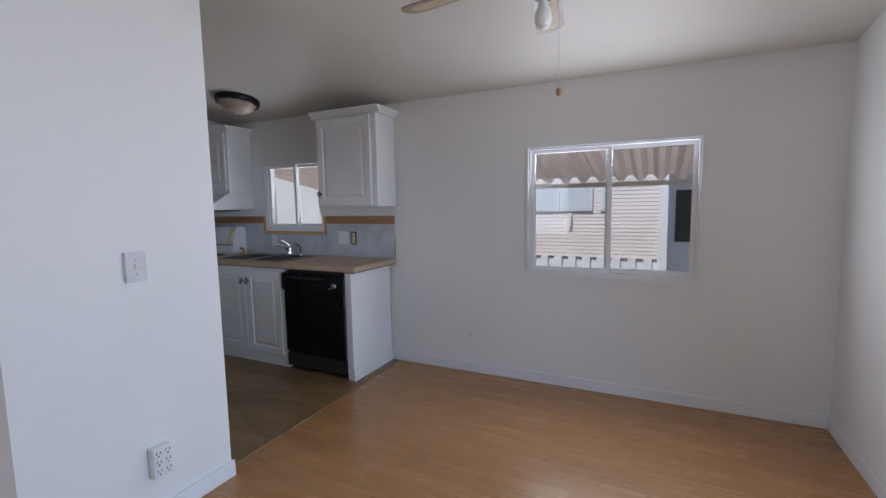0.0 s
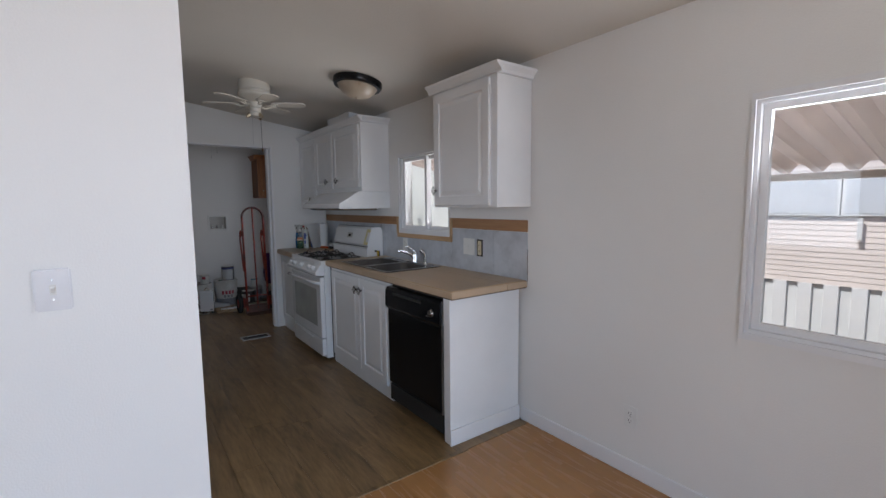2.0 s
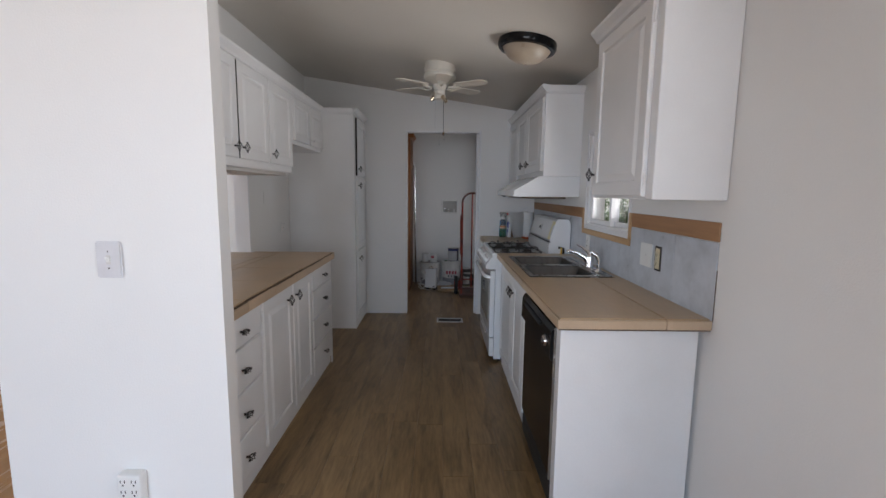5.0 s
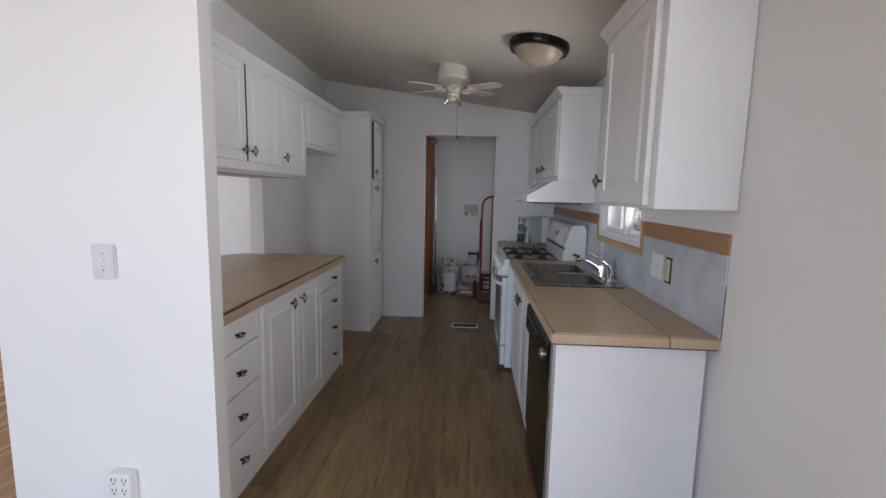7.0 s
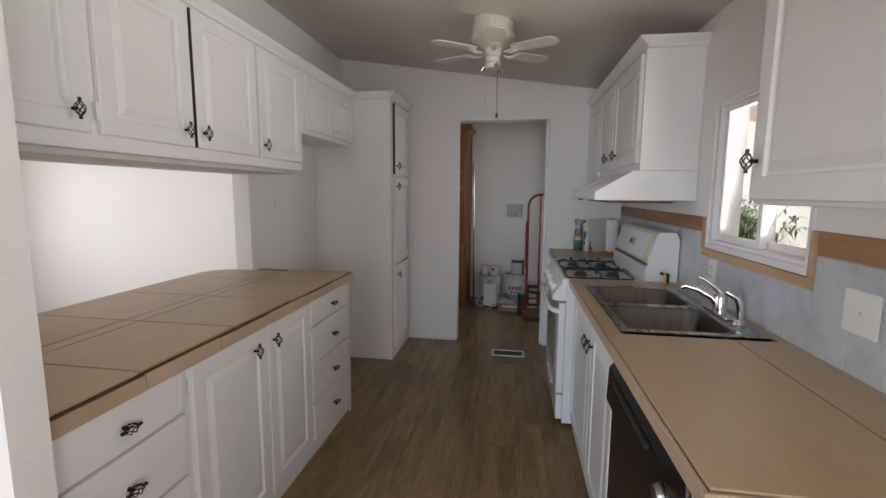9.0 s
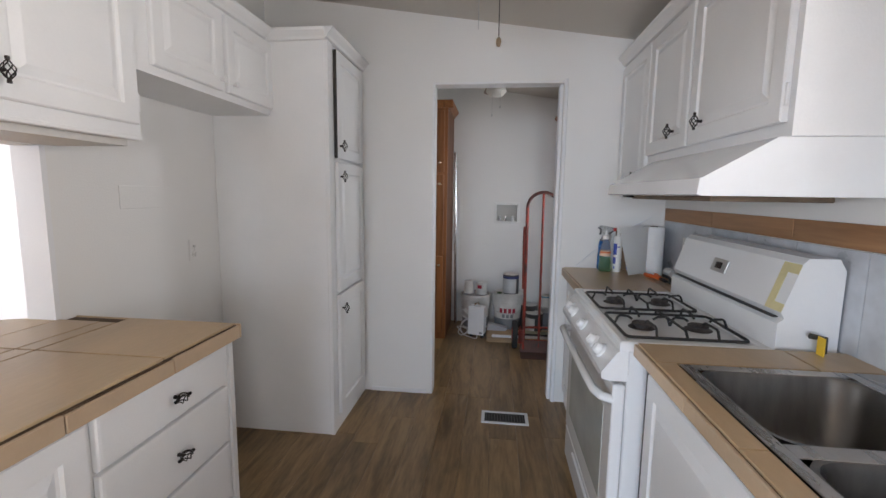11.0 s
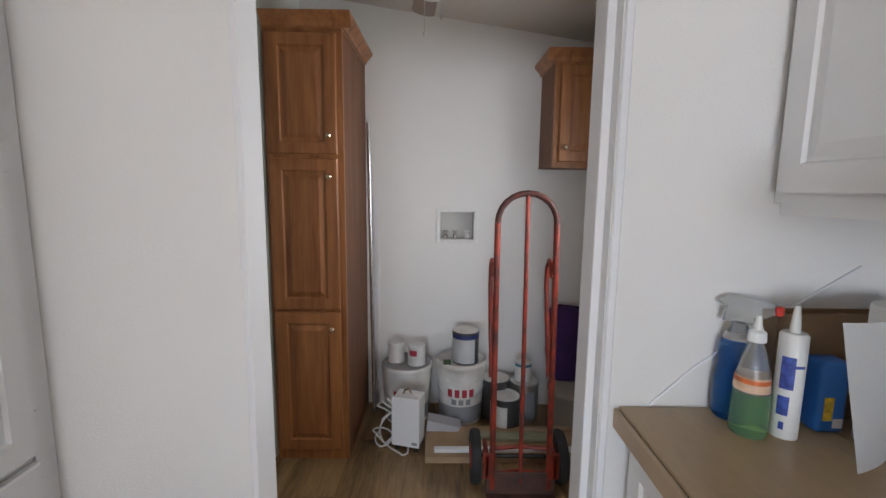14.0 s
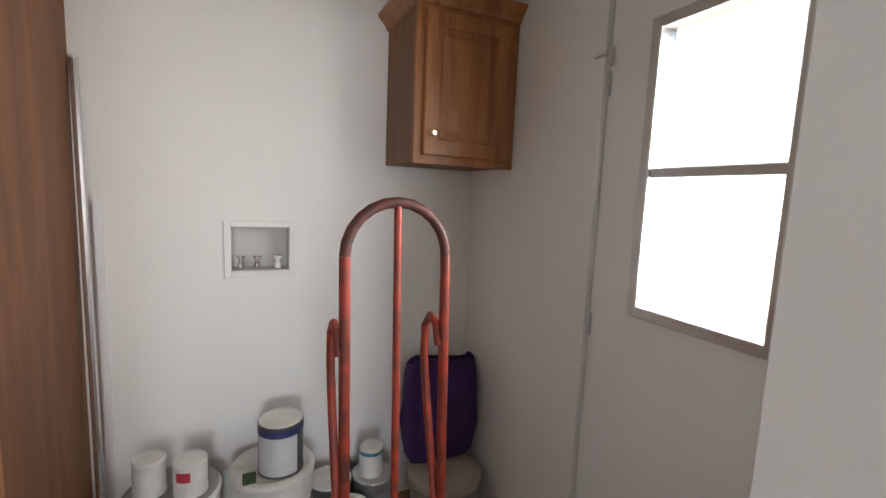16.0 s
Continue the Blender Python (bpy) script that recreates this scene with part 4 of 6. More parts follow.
def bowl(bm, x0, x1, y0, y1, z, depth, r=0.06):
    """An open rounded basin with its rim at z."""
    def ring(i, zz, rad):
        pts = []
        for cx, cy, a0 in ((x1 - i - rad, y1 - i - rad, 0), (x0 + i + rad, y1 - i - rad, 90), (x0 + i + rad, y0 + i + rad, 180), (x1 - i - rad, y0 + i + rad, 270)):
            for k in range(6):
                a = radians(a0 + 18 * k)
                pts.append(bm.verts.new((cx + rad * math.cos(a), cy + rad * math.sin(a), zz)))
        return pts
    rings = [ring(-0.012, z + 0.001, r + 0.012), ring(0, z, r), ring(0.006, z - 0.012, r), ring(0.018, z - depth + 0.03, r), ring(0.045, z - depth, r * 0.8)]
    for a, b in zip(rings, rings[1:]):
        for k in range(len(a)):
            bm.faces.new((a[k], a[(k + 1) % len(a)], b[(k + 1) % len(b)], b[k]))
    bm.faces.new(rings[-1])
    return rings[0]


for x0, x1 in ((-3.765, -3.425), (-3.375, -3.035)):
    bm = bmesh.new()
    bowl(bm, x0, x1, 3.0, 3.36, 0.9155, 0.17)
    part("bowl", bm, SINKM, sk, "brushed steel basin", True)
    part("drain", lathe(((0.042, 0), (0.040, 0.003), (0.02, 0.001), (0.0, 0.0)), ((x0 + x1) / 2, 3.2, 0.7465), 20, False), CHROME, sk, "", True)
part("rim", box((-3.80, -3.768, 2.968, 3.46, 0.9135, 0.917), (-3.032, -3.0, 2.968, 3.46, 0.9135, 0.917), (-3.768, -3.032, 2.968, 2.997, 0.9135, 0.917), (-3.768, -3.032, 3.363, 3.46, 0.9135, 0.917),
                (-3.422, -3.378, 2.997, 3.363, 0.9135, 0.917), bevel=0.0012, seg=1), STEEL, sk)
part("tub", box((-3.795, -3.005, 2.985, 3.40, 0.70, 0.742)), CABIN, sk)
sp = part("sponge_cloth", box((-3.73, -3.52, 3.03, 3.17, 0.7468, 0.764), bevel=0.006), paint("yellow_sponge", (0.52, 0.50, 0.05), 0.9, 0.1, 30, 120, 0.3))
tagged(sp, "yellow sponge cloth lying in the sink bowl", "sponge")

fc = thing("faucet", (-3.30, 3.415, 0.917), "chrome single-lever kitchen faucet", "faucet")
part("base", box((-3.40, -3.20, 3.392, 3.440, 0.917, 0.926), bevel=0.004), CHROME, fc)
part("body", lathe(((0.027, 0), (0.025, 0.02), (0.024, 0.06), (0.021, 0.072), (0.012, 0.082)), (-3.30, 3.415, 0.926), 20), CHROME, fc, "", True)
part("spout", tube([(-3.30, 3.41, 0.95), (-3.308, 3.385, 0.985), (-3.325, 3.34, 1.010), (-3.343, 3.295, 1.022), (-3.349, 3.280, 1.012)], [0.017, 0.015, 0.0125, 0.0115, 0.0115], 12), CHROME, fc, "", True)
part("lever", tube([(-3.30, 3.415, 1.003), (-3.308, 3.40, 1.022), (-3.325, 3.365, 1.050), (-3.338, 3.340, 1.062)], [0.014, 0.010, 0.006, 0.005], 10), CHROME, fc, "", True)
sr = thing("sink_sprayer", (-3.165, 3.425, 0.917), "chrome pull-out sprayer beside the faucet", "sprayer")
part("collar", lathe(((0.022, 0), (0.02, 0.01), (0.014, 0.016)), (-3.165, 3.425, 0.917), 16), CHROME, sr, "", True)
part("wand", tube([(-3.165, 3.425, 0.930), (-3.165, 3.425, 0.985), (-3.168, 3.415, 1.015), (-3.180, 3.380, 1.035)], [0.011, 0.013, 0.015, 0.011], 12), CHROME, sr, "", True)

for ob in (nc, sk, sp, fc, sr):   # lifted so that the worktop edge fits the camera's view
    ob.location.z += 0.009

# ceiling fans and lamps


def fan_blade(length, width, root):
    """A flat rounded blade along +x from root."""
    pts = [(root, -width * 0.36), (root + 0.04, -width * 0.42)]
    pts += [(root + length - 0.05 + 0.05 * math.sin(a), -width / 2 * math.cos(a)) for a in np.linspace(0, math.pi, 9)]
    pts += [(root + 0.04, width * 0.42), (root, width * 0.36)]
    return extrude(pts, "z", -0.003, 0.003)


def ceiling_fan(loc, top, turns, length, width, root, blade_mat, body_mat, label, pitch=11, inlay=None):
    """A fan at rest: canopy, motor, blades on brackets; loc is the middle of the blades."""
    f = thing("ceiling_fan", (loc[0], loc[1], loc[2] - 0.1), label, "ceiling fan")
    x, y, z = loc
    bell = ((0.040, -0.03), (0.052, -0.012), (0.056, 0.012), (0.075, 0.024), (0.104, 0.042), (0.126, 0.058), (0.131, 0.070), (0.129, 0.082), (0.121, 0.088), (0.121, 0.098), (0.125, 0.102))
    part("motor", lathe(bell if top - z < 0.2 else ((0.04, -0.035), (0.080, -0.03), (0.088, -0.005), (0.10, 0.015), (0.10, 0.038), (0.092, 0.041), (0.092, 0.048), (0.10, 0.051), (0.10, 0.075), (0.05, 0.085)), (x, y, z), 28), body_mat, f, "", True)
    part("canopy", lathe(((0.118, 0.1025), (0.124, 0.108), (0.126, top - z - 0.02), (0.120, top - z - 0.012), (0.120, top - z + 0.03)) if top - z < 0.2 else ((0.018, 0.08), (0.018, top - z - 0.07), (0.06, top - z - 0.05), (0.07, top - z + 0.03)), (x, y, z), 24), body_mat, f, "", True)
    bl = meshed("blade", fan_blade(length, width, root))
    br = bmesh.new()
    tube([(0.075, 0, -0.012), (0.11, 0.012, -0.018), (root + 0.03, 0.018, -0.006)], 0.006, 6, br)
    tube([(0.075, 0, -0.012), (0.11, -0.012, -0.018), (root + 0.03, -0.018, -0.006)], 0.006, 6, br)
    hexa(br, root, root + 0.05, -0.03, 0.03, -0.008, -0.004)
    br = meshed("bracket", br, True)
    for a in turns:
        m = pose(x, y, z, 0, 0, a) @ pose(0, 0, 0, pitch, 0, 0)
        b = put("blade", bl, blade_mat, f, "", m)
        put("bracket", br, body_mat, b, "", m)
        if inlay:
            il = extrude([(root + 0.09, -width * 0.27), (root + length - 0.06, -width * 0.30), (root + length - 0.04, -width * 0.2), (root + length - 0.04, width * 0.2), (root + length - 0.06, width * 0.30), (root + 0.09, width * 0.27)], "z", -0.0045, -0.0031)
            put("inlay", meshed("inlay", il), inlay, b, "pale woven cane inlay", m)
    return f


WHITEFAN = paint("aged_white_metal", (0.68, 0.64, 0.56), 0.4, 0.05, 5, 90, 0.02)
BLADE = paint("worn_white_blade", (0.66, 0.61, 0.53), 0.45, 0.09, 4, 60, 0.02)
kx, ky = -4.17, 2.43
kf = ceiling_fan((kx, ky, 2.244), ceil_z(ky), [5 + 60 * i for i in range(6)], 0.27, 0.115, 0.13, BLADE, WHITEFAN, "small white flush ceiling fan with short blades", -6)
part("light_kit", lathe(((0.02, -0.105), (0.045, -0.10), (0.05, -0.075), (0.04, -0.06), (0.045, -0.035)), (kx, ky, 2.244), 20), WHITEFAN, kf, "", True)
for dx, dy in ((0.03, 0.02), (-0.03, 0.03), (0.0, -0.04)):
    part("lamp_holder", tube([(kx + dx, ky + dy, 2.160), (kx + 1.8 * dx, ky + 1.8 * dy, 2.135)], [0.018, 0.014], 10), BRASS, kf)
part("pull_chain", tube([(kx + 0.03, ky + 0.03, 2.17), (kx + 0.032, ky + 0.032, 1.88)], 0.0016, 6), IRON, kf)
part("pull_chain", tube([(kx + 0.03, ky - 0.035, 2.17), (kx + 0.031, ky - 0.036, 1.91)], 0.0012, 6), ALU, kf)
part("chain_bob", lathe(((0.002, 0.016), (0.008, 0.01), (0.009, 0), (0.006, -0.012), (0.002, -0.015)), (kx + 0.032, ky + 0.032, 1.868), 12), BARK, kf, "", True)

dx, dy = -0.437, 1.795
WALNUT = timber("faded_wood_blade", (0.20, 0.14, 0.10), (0.34, 0.25, 0.19), 0.4, 0, 0.05)
BRONZE = paint("dark_bronze", (0.045, 0.03, 0.022), 0.4, 0.1, 8, 90, 0.02, 0.6)
df = ceiling_fan((dx, dy, 2.19), ceil_z(dy), [28 + 72 * i for i in range(5)], 0.46, 0.13, 0.14, WALNUT, BRONZE, "ceiling fan with faded wood blades and a bare bulb", -11, paint("woven_cane", (0.50, 0.40, 0.26), 0.6, 0.1, 40, 240, 0.1))
part("lamp_holder", lathe(((0.030, -0.105), (0.045, -0.08), (0.055, -0.036)), (dx, dy, 2.19), 16), BRONZE, df, "", True)
part("bulb", lathe(((0.004, -0.182), (0.022, -0.175), (0.031, -0.150), (0.027, -0.122), (0.016, -0.10), (0.014, -0.083)), (dx, dy, 2.168), 20), paint("unlit_white_bulb", (0.80, 0.80, 0.78), 0.2, 0.02), df, "unlit white bulb", True)
part("pull_chain", tube([(dx + 0.042, dy + 0.052, 2.145), (dx + 0.044, dy + 0.055, 1.793)], 0.0014, 6), ALU, df)
part("chain_bob", lathe(((0.002, 0.016), (0.010, 0.010), (0.011, 0), (0.008, -0.012), (0.002, -0.015)), (dx + 0.044, dy + 0.055, 1.783), 12), timber("small_wood_bob", (0.30, 0.15, 0.06), (0.45, 0.24, 0.11)), df, "turned wooden chain bob", True)

lx, ly = -6.39, 2.45
lf = ceiling_fan((lx, ly, 2.30), ceil_z(ly), [115, 187, 259, 331, 43], 0.40, 0.12, 0.14, WALNUT, WHITEFAN, "ceiling fan with wood blades and a frosted globe")
part("globe", lathe(((0.01, -0.135), (0.055, -0.125), (0.085, -0.09), (0.075, -0.055), (0.05, -0.036)), (lx, ly, 2.30), 24), paint("frosted_white_globe", (0.75, 0.74, 0.70), 0.3, 0.03), lf, "frosted glass globe", True)
for o in (0.035, -0.03):
    part("pull_chain", tube([(lx + 0.06, ly + o, 2.24), (lx + 0.062, ly + o, 2.05 + o)], 0.0014, 6), ALU, lf)
    part("chain_bob", lathe(((0.002, 0.01), (0.006, 0.006), (0.006, -0.006), (0.002, -0.01)), (lx + 0.062, ly + o, 2.04 + o), 10), ALU, lf, "", True)

clx, cly = -3.375, 2.978
cz = ceil_z(cly)
cl = thing("ceiling_lamp", (clx, cly, cz), "round flush ceiling lamp, black rim and cream glass bowl", "ceiling lamp")
rim = lathe(((0.160, 0.02), (0.180, 0.012), (0.184, -0.03), (0.174, -0.046), (0.150, -0.048), (0.150, 0.02)), (0, 0, 0), 40, False)
put("rim", meshed("rim", rim, True), BLACKP, cl, "black rim", pose(clx, cly, cz, -8.3))
bw = lathe(((0.006, -0.122), (0.012, -0.128), (0.012, -0.124), (0.06, -0.118), (0.105, -0.098), (0.135, -0.068), (0.150, -0.040)), (0, 0, 0), 40)
put("bowl", meshed("bowl", bw, True), FROST, cl, "cream glass bowl", pose(clx, cly, cz, -8.3))

# things on the counter beside the stove
Z = 0.9135


def bottle(name, x, y, rings, mat, label, cat="bottle"):
    t = thing(name, (x, y, Z), label, cat)
    part("body", lathe(rings, (x, y, Z), 24), mat, t, "", True)
    return t


BLUE = clear_plastic("blue_cleaner", (0.03, 0.24, 0.66))
GREEN = clear_plastic("green_soap", (0.50, 0.86, 0.42))
CLEARP = clear_plastic("clear_plastic", (0.93, 0.95, 0.95))
sx_, sy_ = -5.418, 3.148
b = bottle("spray_bottle", sx_, sy_, ((0.034, 0), (0.039, 0.008), (0.039, 0.085), (0.034, 0.120), (0.036, 0.148), (0.029, 0.178)), BLUE, "clear spray bottle of blue window cleaner with a trigger")
part("shoulder", lathe(((0.029, 0.1785), (0.020, 0.200), (0.014, 0.215)), (sx_, sy_, Z), 20), CLEARP, b, "", True)
head = extrude(((-0.03, 0.215), (0.025, 0.215), (0.045, 0.235), (0.062, 0.245), (0.060, 0.262), (-0.02, 0.272), (-0.040, 0.262), (-0.042, 0.255), (-0.026, 0.248)), "y", -0.014, 0.014)
put("trigger_head", meshed("trigger_head", head), CLEARP, b, "", pose(sx_, sy_, Z, 0, 0, 42))
put("trigger", meshed("trigger", tube([(0.030, 0, 0.232), (0.042, 0, 0.205), (0.036, 0, 0.180)], 0.006, 8), True), CLEARP, b, "", pose(sx_, sy_, Z, 0, 0, 42))
put("nozzle", meshed("nozzle", box((0.061, 0.075, -0.009, 0.009, 0.243, 0.263), bevel=0.003, seg=1)), paint("red_plastic", (0.55, 0.04, 0.03), 0.35, 0.04), b, "red nozzle", pose(sx_, sy_, Z, 0, 0, 42))
gx_, gy_ = -5.352, 3.141
b = bottle("dish_soap", gx_, gy_, ((0.033, 0), (0.035, 0.008), (0.034, 0.07), (0.0325, 0.090)), GREEN, "half-full bottle of green dish soap with a pump cap")
part("upper_bottle", lathe(((0.0325, 0.0905), (0.030, 0.125), (0.022, 0.165), (0.014, 0.19), (0.012, 0.195)), (gx_, gy_, Z), 20), CLEARP, b, "", True)
part("label", lathe(((0.0332, 0.095), (0.0310, 0.125)), (gx_, gy_, Z), 24, False), paint("peach_label", (0.72, 0.50, 0.34), 0.5, 0.2, 30, 90, 0), b, "faded peach label")
part("label_print", lathe(((0.0325, 0.112), (0.0316, 0.121)), (gx_, gy_, Z), 24, False), paint("orange_print", (0.70, 0.16, 0.04), 0.5, 0.2, 60, 90, 0), b)
part("cap", lathe(((0.016, 0.195), (0.017, 0.200), (0.016, 0.215), (0.007, 0.220), (0.005, 0.248)), (gx_, gy_, Z), 16), WHITEP, b, "", True)
qx_, qy_ = -5.342, 3.208
ck = bottle("caulk_tube", qx_, qy_, ((0.025, 0), (0.025, 0.212), (0.021, 0.218)), WHITEP, "white caulk tube with blue print standing upright", "caulk tube")
part("nozzle", lathe(((0.010, 0.218), (0.009, 0.235), (0.005, 0.272)), (qx_, qy_, Z), 12), WHITEP, ck, "", True)
INK = paint("blue_print", (0.05, 0.09, 0.38), 0.45, 0.3, 60, 120)
for z0, z1, a0, a1 in ((0.105, 0.172, -75, -20), (0.050, 0.090, -75, -30), (0.150, 0.156, -20, 20), (0.020, 0.036, -60, -40)):
    bm = bmesh.new()
    n = max(2, (a1 - a0) // 10)
    a = [radians(a0 + (a1 - a0) * k / n) for k in range(n + 1)]
    lo = [bm.verts.new((qx_ + 0.0256 * math.cos(t), qy_ + 0.0256 * math.sin(t), Z + z0)) for t in a]
    hi = [bm.verts.new((qx_ + 0.0256 * math.cos(t), qy_ + 0.0256 * math.sin(t), Z + z1)) for t in a]
    for k in range(n):
        bm.faces.new((lo[k], lo[k + 1], hi[k + 1], hi[k]))
    part("print", bm, INK, ck, "blue printed panel")
bp_ = thing("wipes_pack", (-5.37, 3.305, Z), "blue cleaning pack with yellow and red print", "cleaning pack")
part("pack", box((-5.398, -5.342, 3.276, 3.338, Z, Z + 0.155), bevel=0.012, seg=3), paint("blue_pack", (0.03, 0.17, 0.55), 0.35, 0.06), bp_, "", True)
part("print", box((-5.3418, -5.341, 3.286, 3.306, Z + 0.03, Z + 0.080)), paint("yellow_print", (0.75, 0.50, 0.05), 0.4, 0.3, 60, 90), bp_, "yellow printed fruit")
part("print", box((-5.3418, -5.341, 3.308, 3.328, Z + 0.014, Z + 0.034)), WHITEP, bp_)
rx_, ry_ = -5.303, 3.396
pt = thing("paper_towel_roll", (rx_, ry_, Z), "standing roll of white paper towel with a loose sheet", "paper towel")
PAPER = paint("white_paper", (0.82, 0.82, 0.81), 0.9, 0.02, 8, 200, 0.04)
part("roll", lathe(((0.020, 0.276), (0.020, 0.280), (0.058, 0.280), (0.060, 0.276), (0.060, 0.0)), (rx_, ry_, Z), 36), PAPER, pt, "", True)
part("core", lathe(((0.0215, 0.2785), (0.0215, 0.2815), (0.0195, 0.2815), (0.0195, 0.2785)), (rx_, ry_, Z), 20, False), paint("card_tube", (0.16, 0.10, 0.06), 0.85, 0.1), pt, "brown card core")
# the roll is solid; this dark disc stands for the shaded core
part("core_hole", lathe(((0.0195, 0.2806), (0.0, 0.2806)), (rx_, ry_, Z), 20, False), SHADOW_GAP, pt)
sh = bmesh.new()
rowsv = []
for i in range(9):
    u = i / 8
    r = []
    for j in range(7):
        v = j / 6
        reach = u * (0.150 + 0.035 * v - 0.02 * (1 - v) ** 2)
        bow = 0.022 * math.sin(u * 2.6) * (0.5 + 0.5 * v)
        zb = 0.012 * (1 - u) + 0.002
        r.append(sh.verts.new((rx_ + 0.043 + bow + 0.22 * reach + 0.12 * reach * (1 - v), ry_ - 0.044 - 0.96 * reach + 0.10 * reach * (1 - v), Z + zb + (0.279 - zb) * v)))
    rowsv.append(r)
for a, b_ in zip(rowsv, rowsv[1:]):
    for k in range(6):
        sh.faces.new((a[k], a[k + 1], b_[k + 1], b_[k]))
bmesh.ops.solidify(sh, geom=sh.faces[:], thickness=0.0012)
part("loose_sheet", sh, PAPER, pt, "hanging loose sheet", True)
ORANGE = paint("orange_plastic", (0.75, 0.13, 0.02), 0.4, 0.05)
ut = thing("pliers", (-5.12, 3.37, Z), "orange handled pliers lying on the tiles", "pliers")
for a, b in (((-5.215, 3.335), (-5.085, 3.372)), ((-5.21, 3.392), (-5.085, 3.378))):
    part("handle", tube([(*a, Z + 0.011), ((a[0] + b[0]) / 2, (a[1] + b[1]) / 2 - 0.006, Z + 0.012), (*b, Z + 0.011)], [0.010, 0.012, 0.008], 10), ORANGE, ut, "", True)
part("blade", box((-5.090, -5.01, 3.366, 3.386, Z + 0.003, Z + 0.016), bevel=0.003, seg=1), BLACKM, ut)
gl = thing("caulk_gun", (-5.06, 3.43, Z), "dark metal caulking gun with a white cartridge lying down", "caulk gun")
part("frame", tube([(-5.20, 3.43, Z + 0.010), (-5.10, 3.42, Z + 0.018), (-4.98, 3.40, Z + 0.010)], 0.008, 8), BLACKM, gl, "", True)
part("cartridge", tube([(-5.235, 3.464, Z + 0.026), (-5.125, 3.456, Z + 0.026)], 0.025, 16), WHITEP, gl, "white cartridge")
part("handle", tube([(-5.03, 3.415, Z + 0.01), (-4.98, 3.38, Z + 0.012), (-4.93, 3.385, Z + 0.010)], 0.009, 8), BLACKM, gl, "", True)
part("rod", tube([(-5.05, 3.43, Z + 0.018), (-4.90, 3.405, Z + 0.010)], 0.004, 6), STEEL, gl)
# stands in for a loose paper edge, laid along its line in the camera's view
wr = thing("slanting_strip", (WX + 0.01, 3.1, Z), "thin white strip slanting up the wall, built as a cord", "cable")
part("cord", tube([(WX + 0.004, 2.985, Z + 0.003), (WX + 0.004, 3.078, 1.007), (WX + 0.004, 3.25, 1.130), (WX + 0.004, 3.431, 1.247)], 0.0038, 6), TRIM, wr)
cp2 = thing("cardboard_box", (-5.40, 3.33, Z), "brown cardboard box of supplies against the wall", "box")
part("box", box((-5.452, -5.449, 3.222, 3.462, Z, Z + 0.238), (-5.409, -5.406, 3.222, 3.462, Z, Z + 0.238), (-5.449, -5.409, 3.222, 3.225, Z, Z + 0.238), (-5.449, -5.409, 3.459, 3.462, Z, Z + 0.238), (-5.449, -5.409, 3.225, 3.459, Z, Z + 0.004)), paint("brown_card", (0.30, 0.19, 0.11), 0.8, 0.1, 12, 90, 0.05), cp2)

# laundry: oak cabinets
tall = thing("tall_oak_cabinet", (-6.93, 1.845, 0), "tall stained oak cabinet with three raised-panel doors", "cabinet")
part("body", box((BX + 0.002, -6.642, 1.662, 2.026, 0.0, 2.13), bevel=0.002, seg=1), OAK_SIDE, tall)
part("face_frame", box((-6.6415, -6.622, 1.662, 1.690, 0.0, 2.13), (-6.6415, -6.622, 1.998, 2.028, 0.0, 2.13), (-6.6415, -6.622, 1.690, 1.998, 0.0, 0.075), (-6.6415, -6.622, 1.690, 1.998, 0.775, 0.82),
                        (-6.6415, -6.622, 1.690, 1.998, 1.525, 1.575), (-6.6415, -6.622, 1.690, 1.998, 2.09, 2.13)), OAK, tall)
for z, h, v in ((0.06, 0.73, 0.65), (0.805, 0.735, 0.65), (1.56, 0.545, 0.085)):
    m = pose(-6.6215, 1.678, z, 0, 0, EAST)
    d = put("door", panel_mesh("door", 0.322, h, rings_for(0.055)), OAK, tall, "", m)
    kb = lathe(((0.006, 0), (0.005, 0.012), (0.013, 0.018), (0.014, 0.024), (0.008, 0.030)), n=16)
    put("knob", meshed("knob", kb, True), BRASS, d, "satin metal knob", m @ pose(0.285, -0.019, v, 90))
oprof = ((0, 0), (0.010, 0.004), (0.016, 0.02), (0.045, 0.05), (0.048, 0.06), (0, 0.06))
part("crown", extrude([(-6.6215 + a, 2.13 + b) for a, b in oprof], "y", 1.662, 2.074), OAK, tall)
part("crown", extrude([(2.026 + a, 2.13 + b) for a, b in oprof], "x", BX + 0.004, -6.6225), OAK, tall)

ou = thing("oak_wall_cabinet", (-7.07, 3.3, 1.52), "stained oak wall cabinet with one raised-panel door", "cabinet")
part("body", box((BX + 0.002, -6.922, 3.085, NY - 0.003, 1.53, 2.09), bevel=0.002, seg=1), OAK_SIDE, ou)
part("face_frame", box((-6.9215, -6.902, 3.085, NY - 0.003, 1.525, 2.09)), OAK, ou)
m = pose(-6.9015, 3.115, 1.555, 0, 0, EAST)
d = put("door", panel_mesh("door", 0.345, 0.50, rings_for(0.055)), OAK, ou, "", m)
put("knob", meshed("knob", lathe(((0.006, 0), (0.005, 0.012), (0.013, 0.018), (0.014, 0.024), (0.008, 0.030)), n=16), True), BRASS, d, "satin metal knob", m @ pose(0.03, -0.019, 0.075, 90))
part("crown", extrude([(-6.9015 + a, 2.07 + b) for a, b in oprof], "y", 3.037, NY - 0.003), OAK, ou)
part("crown", extrude([(3.085 - a, 2.07 + b) for a, b in oprof], "x", BX + 0.004, -6.9025), OAK, ou)

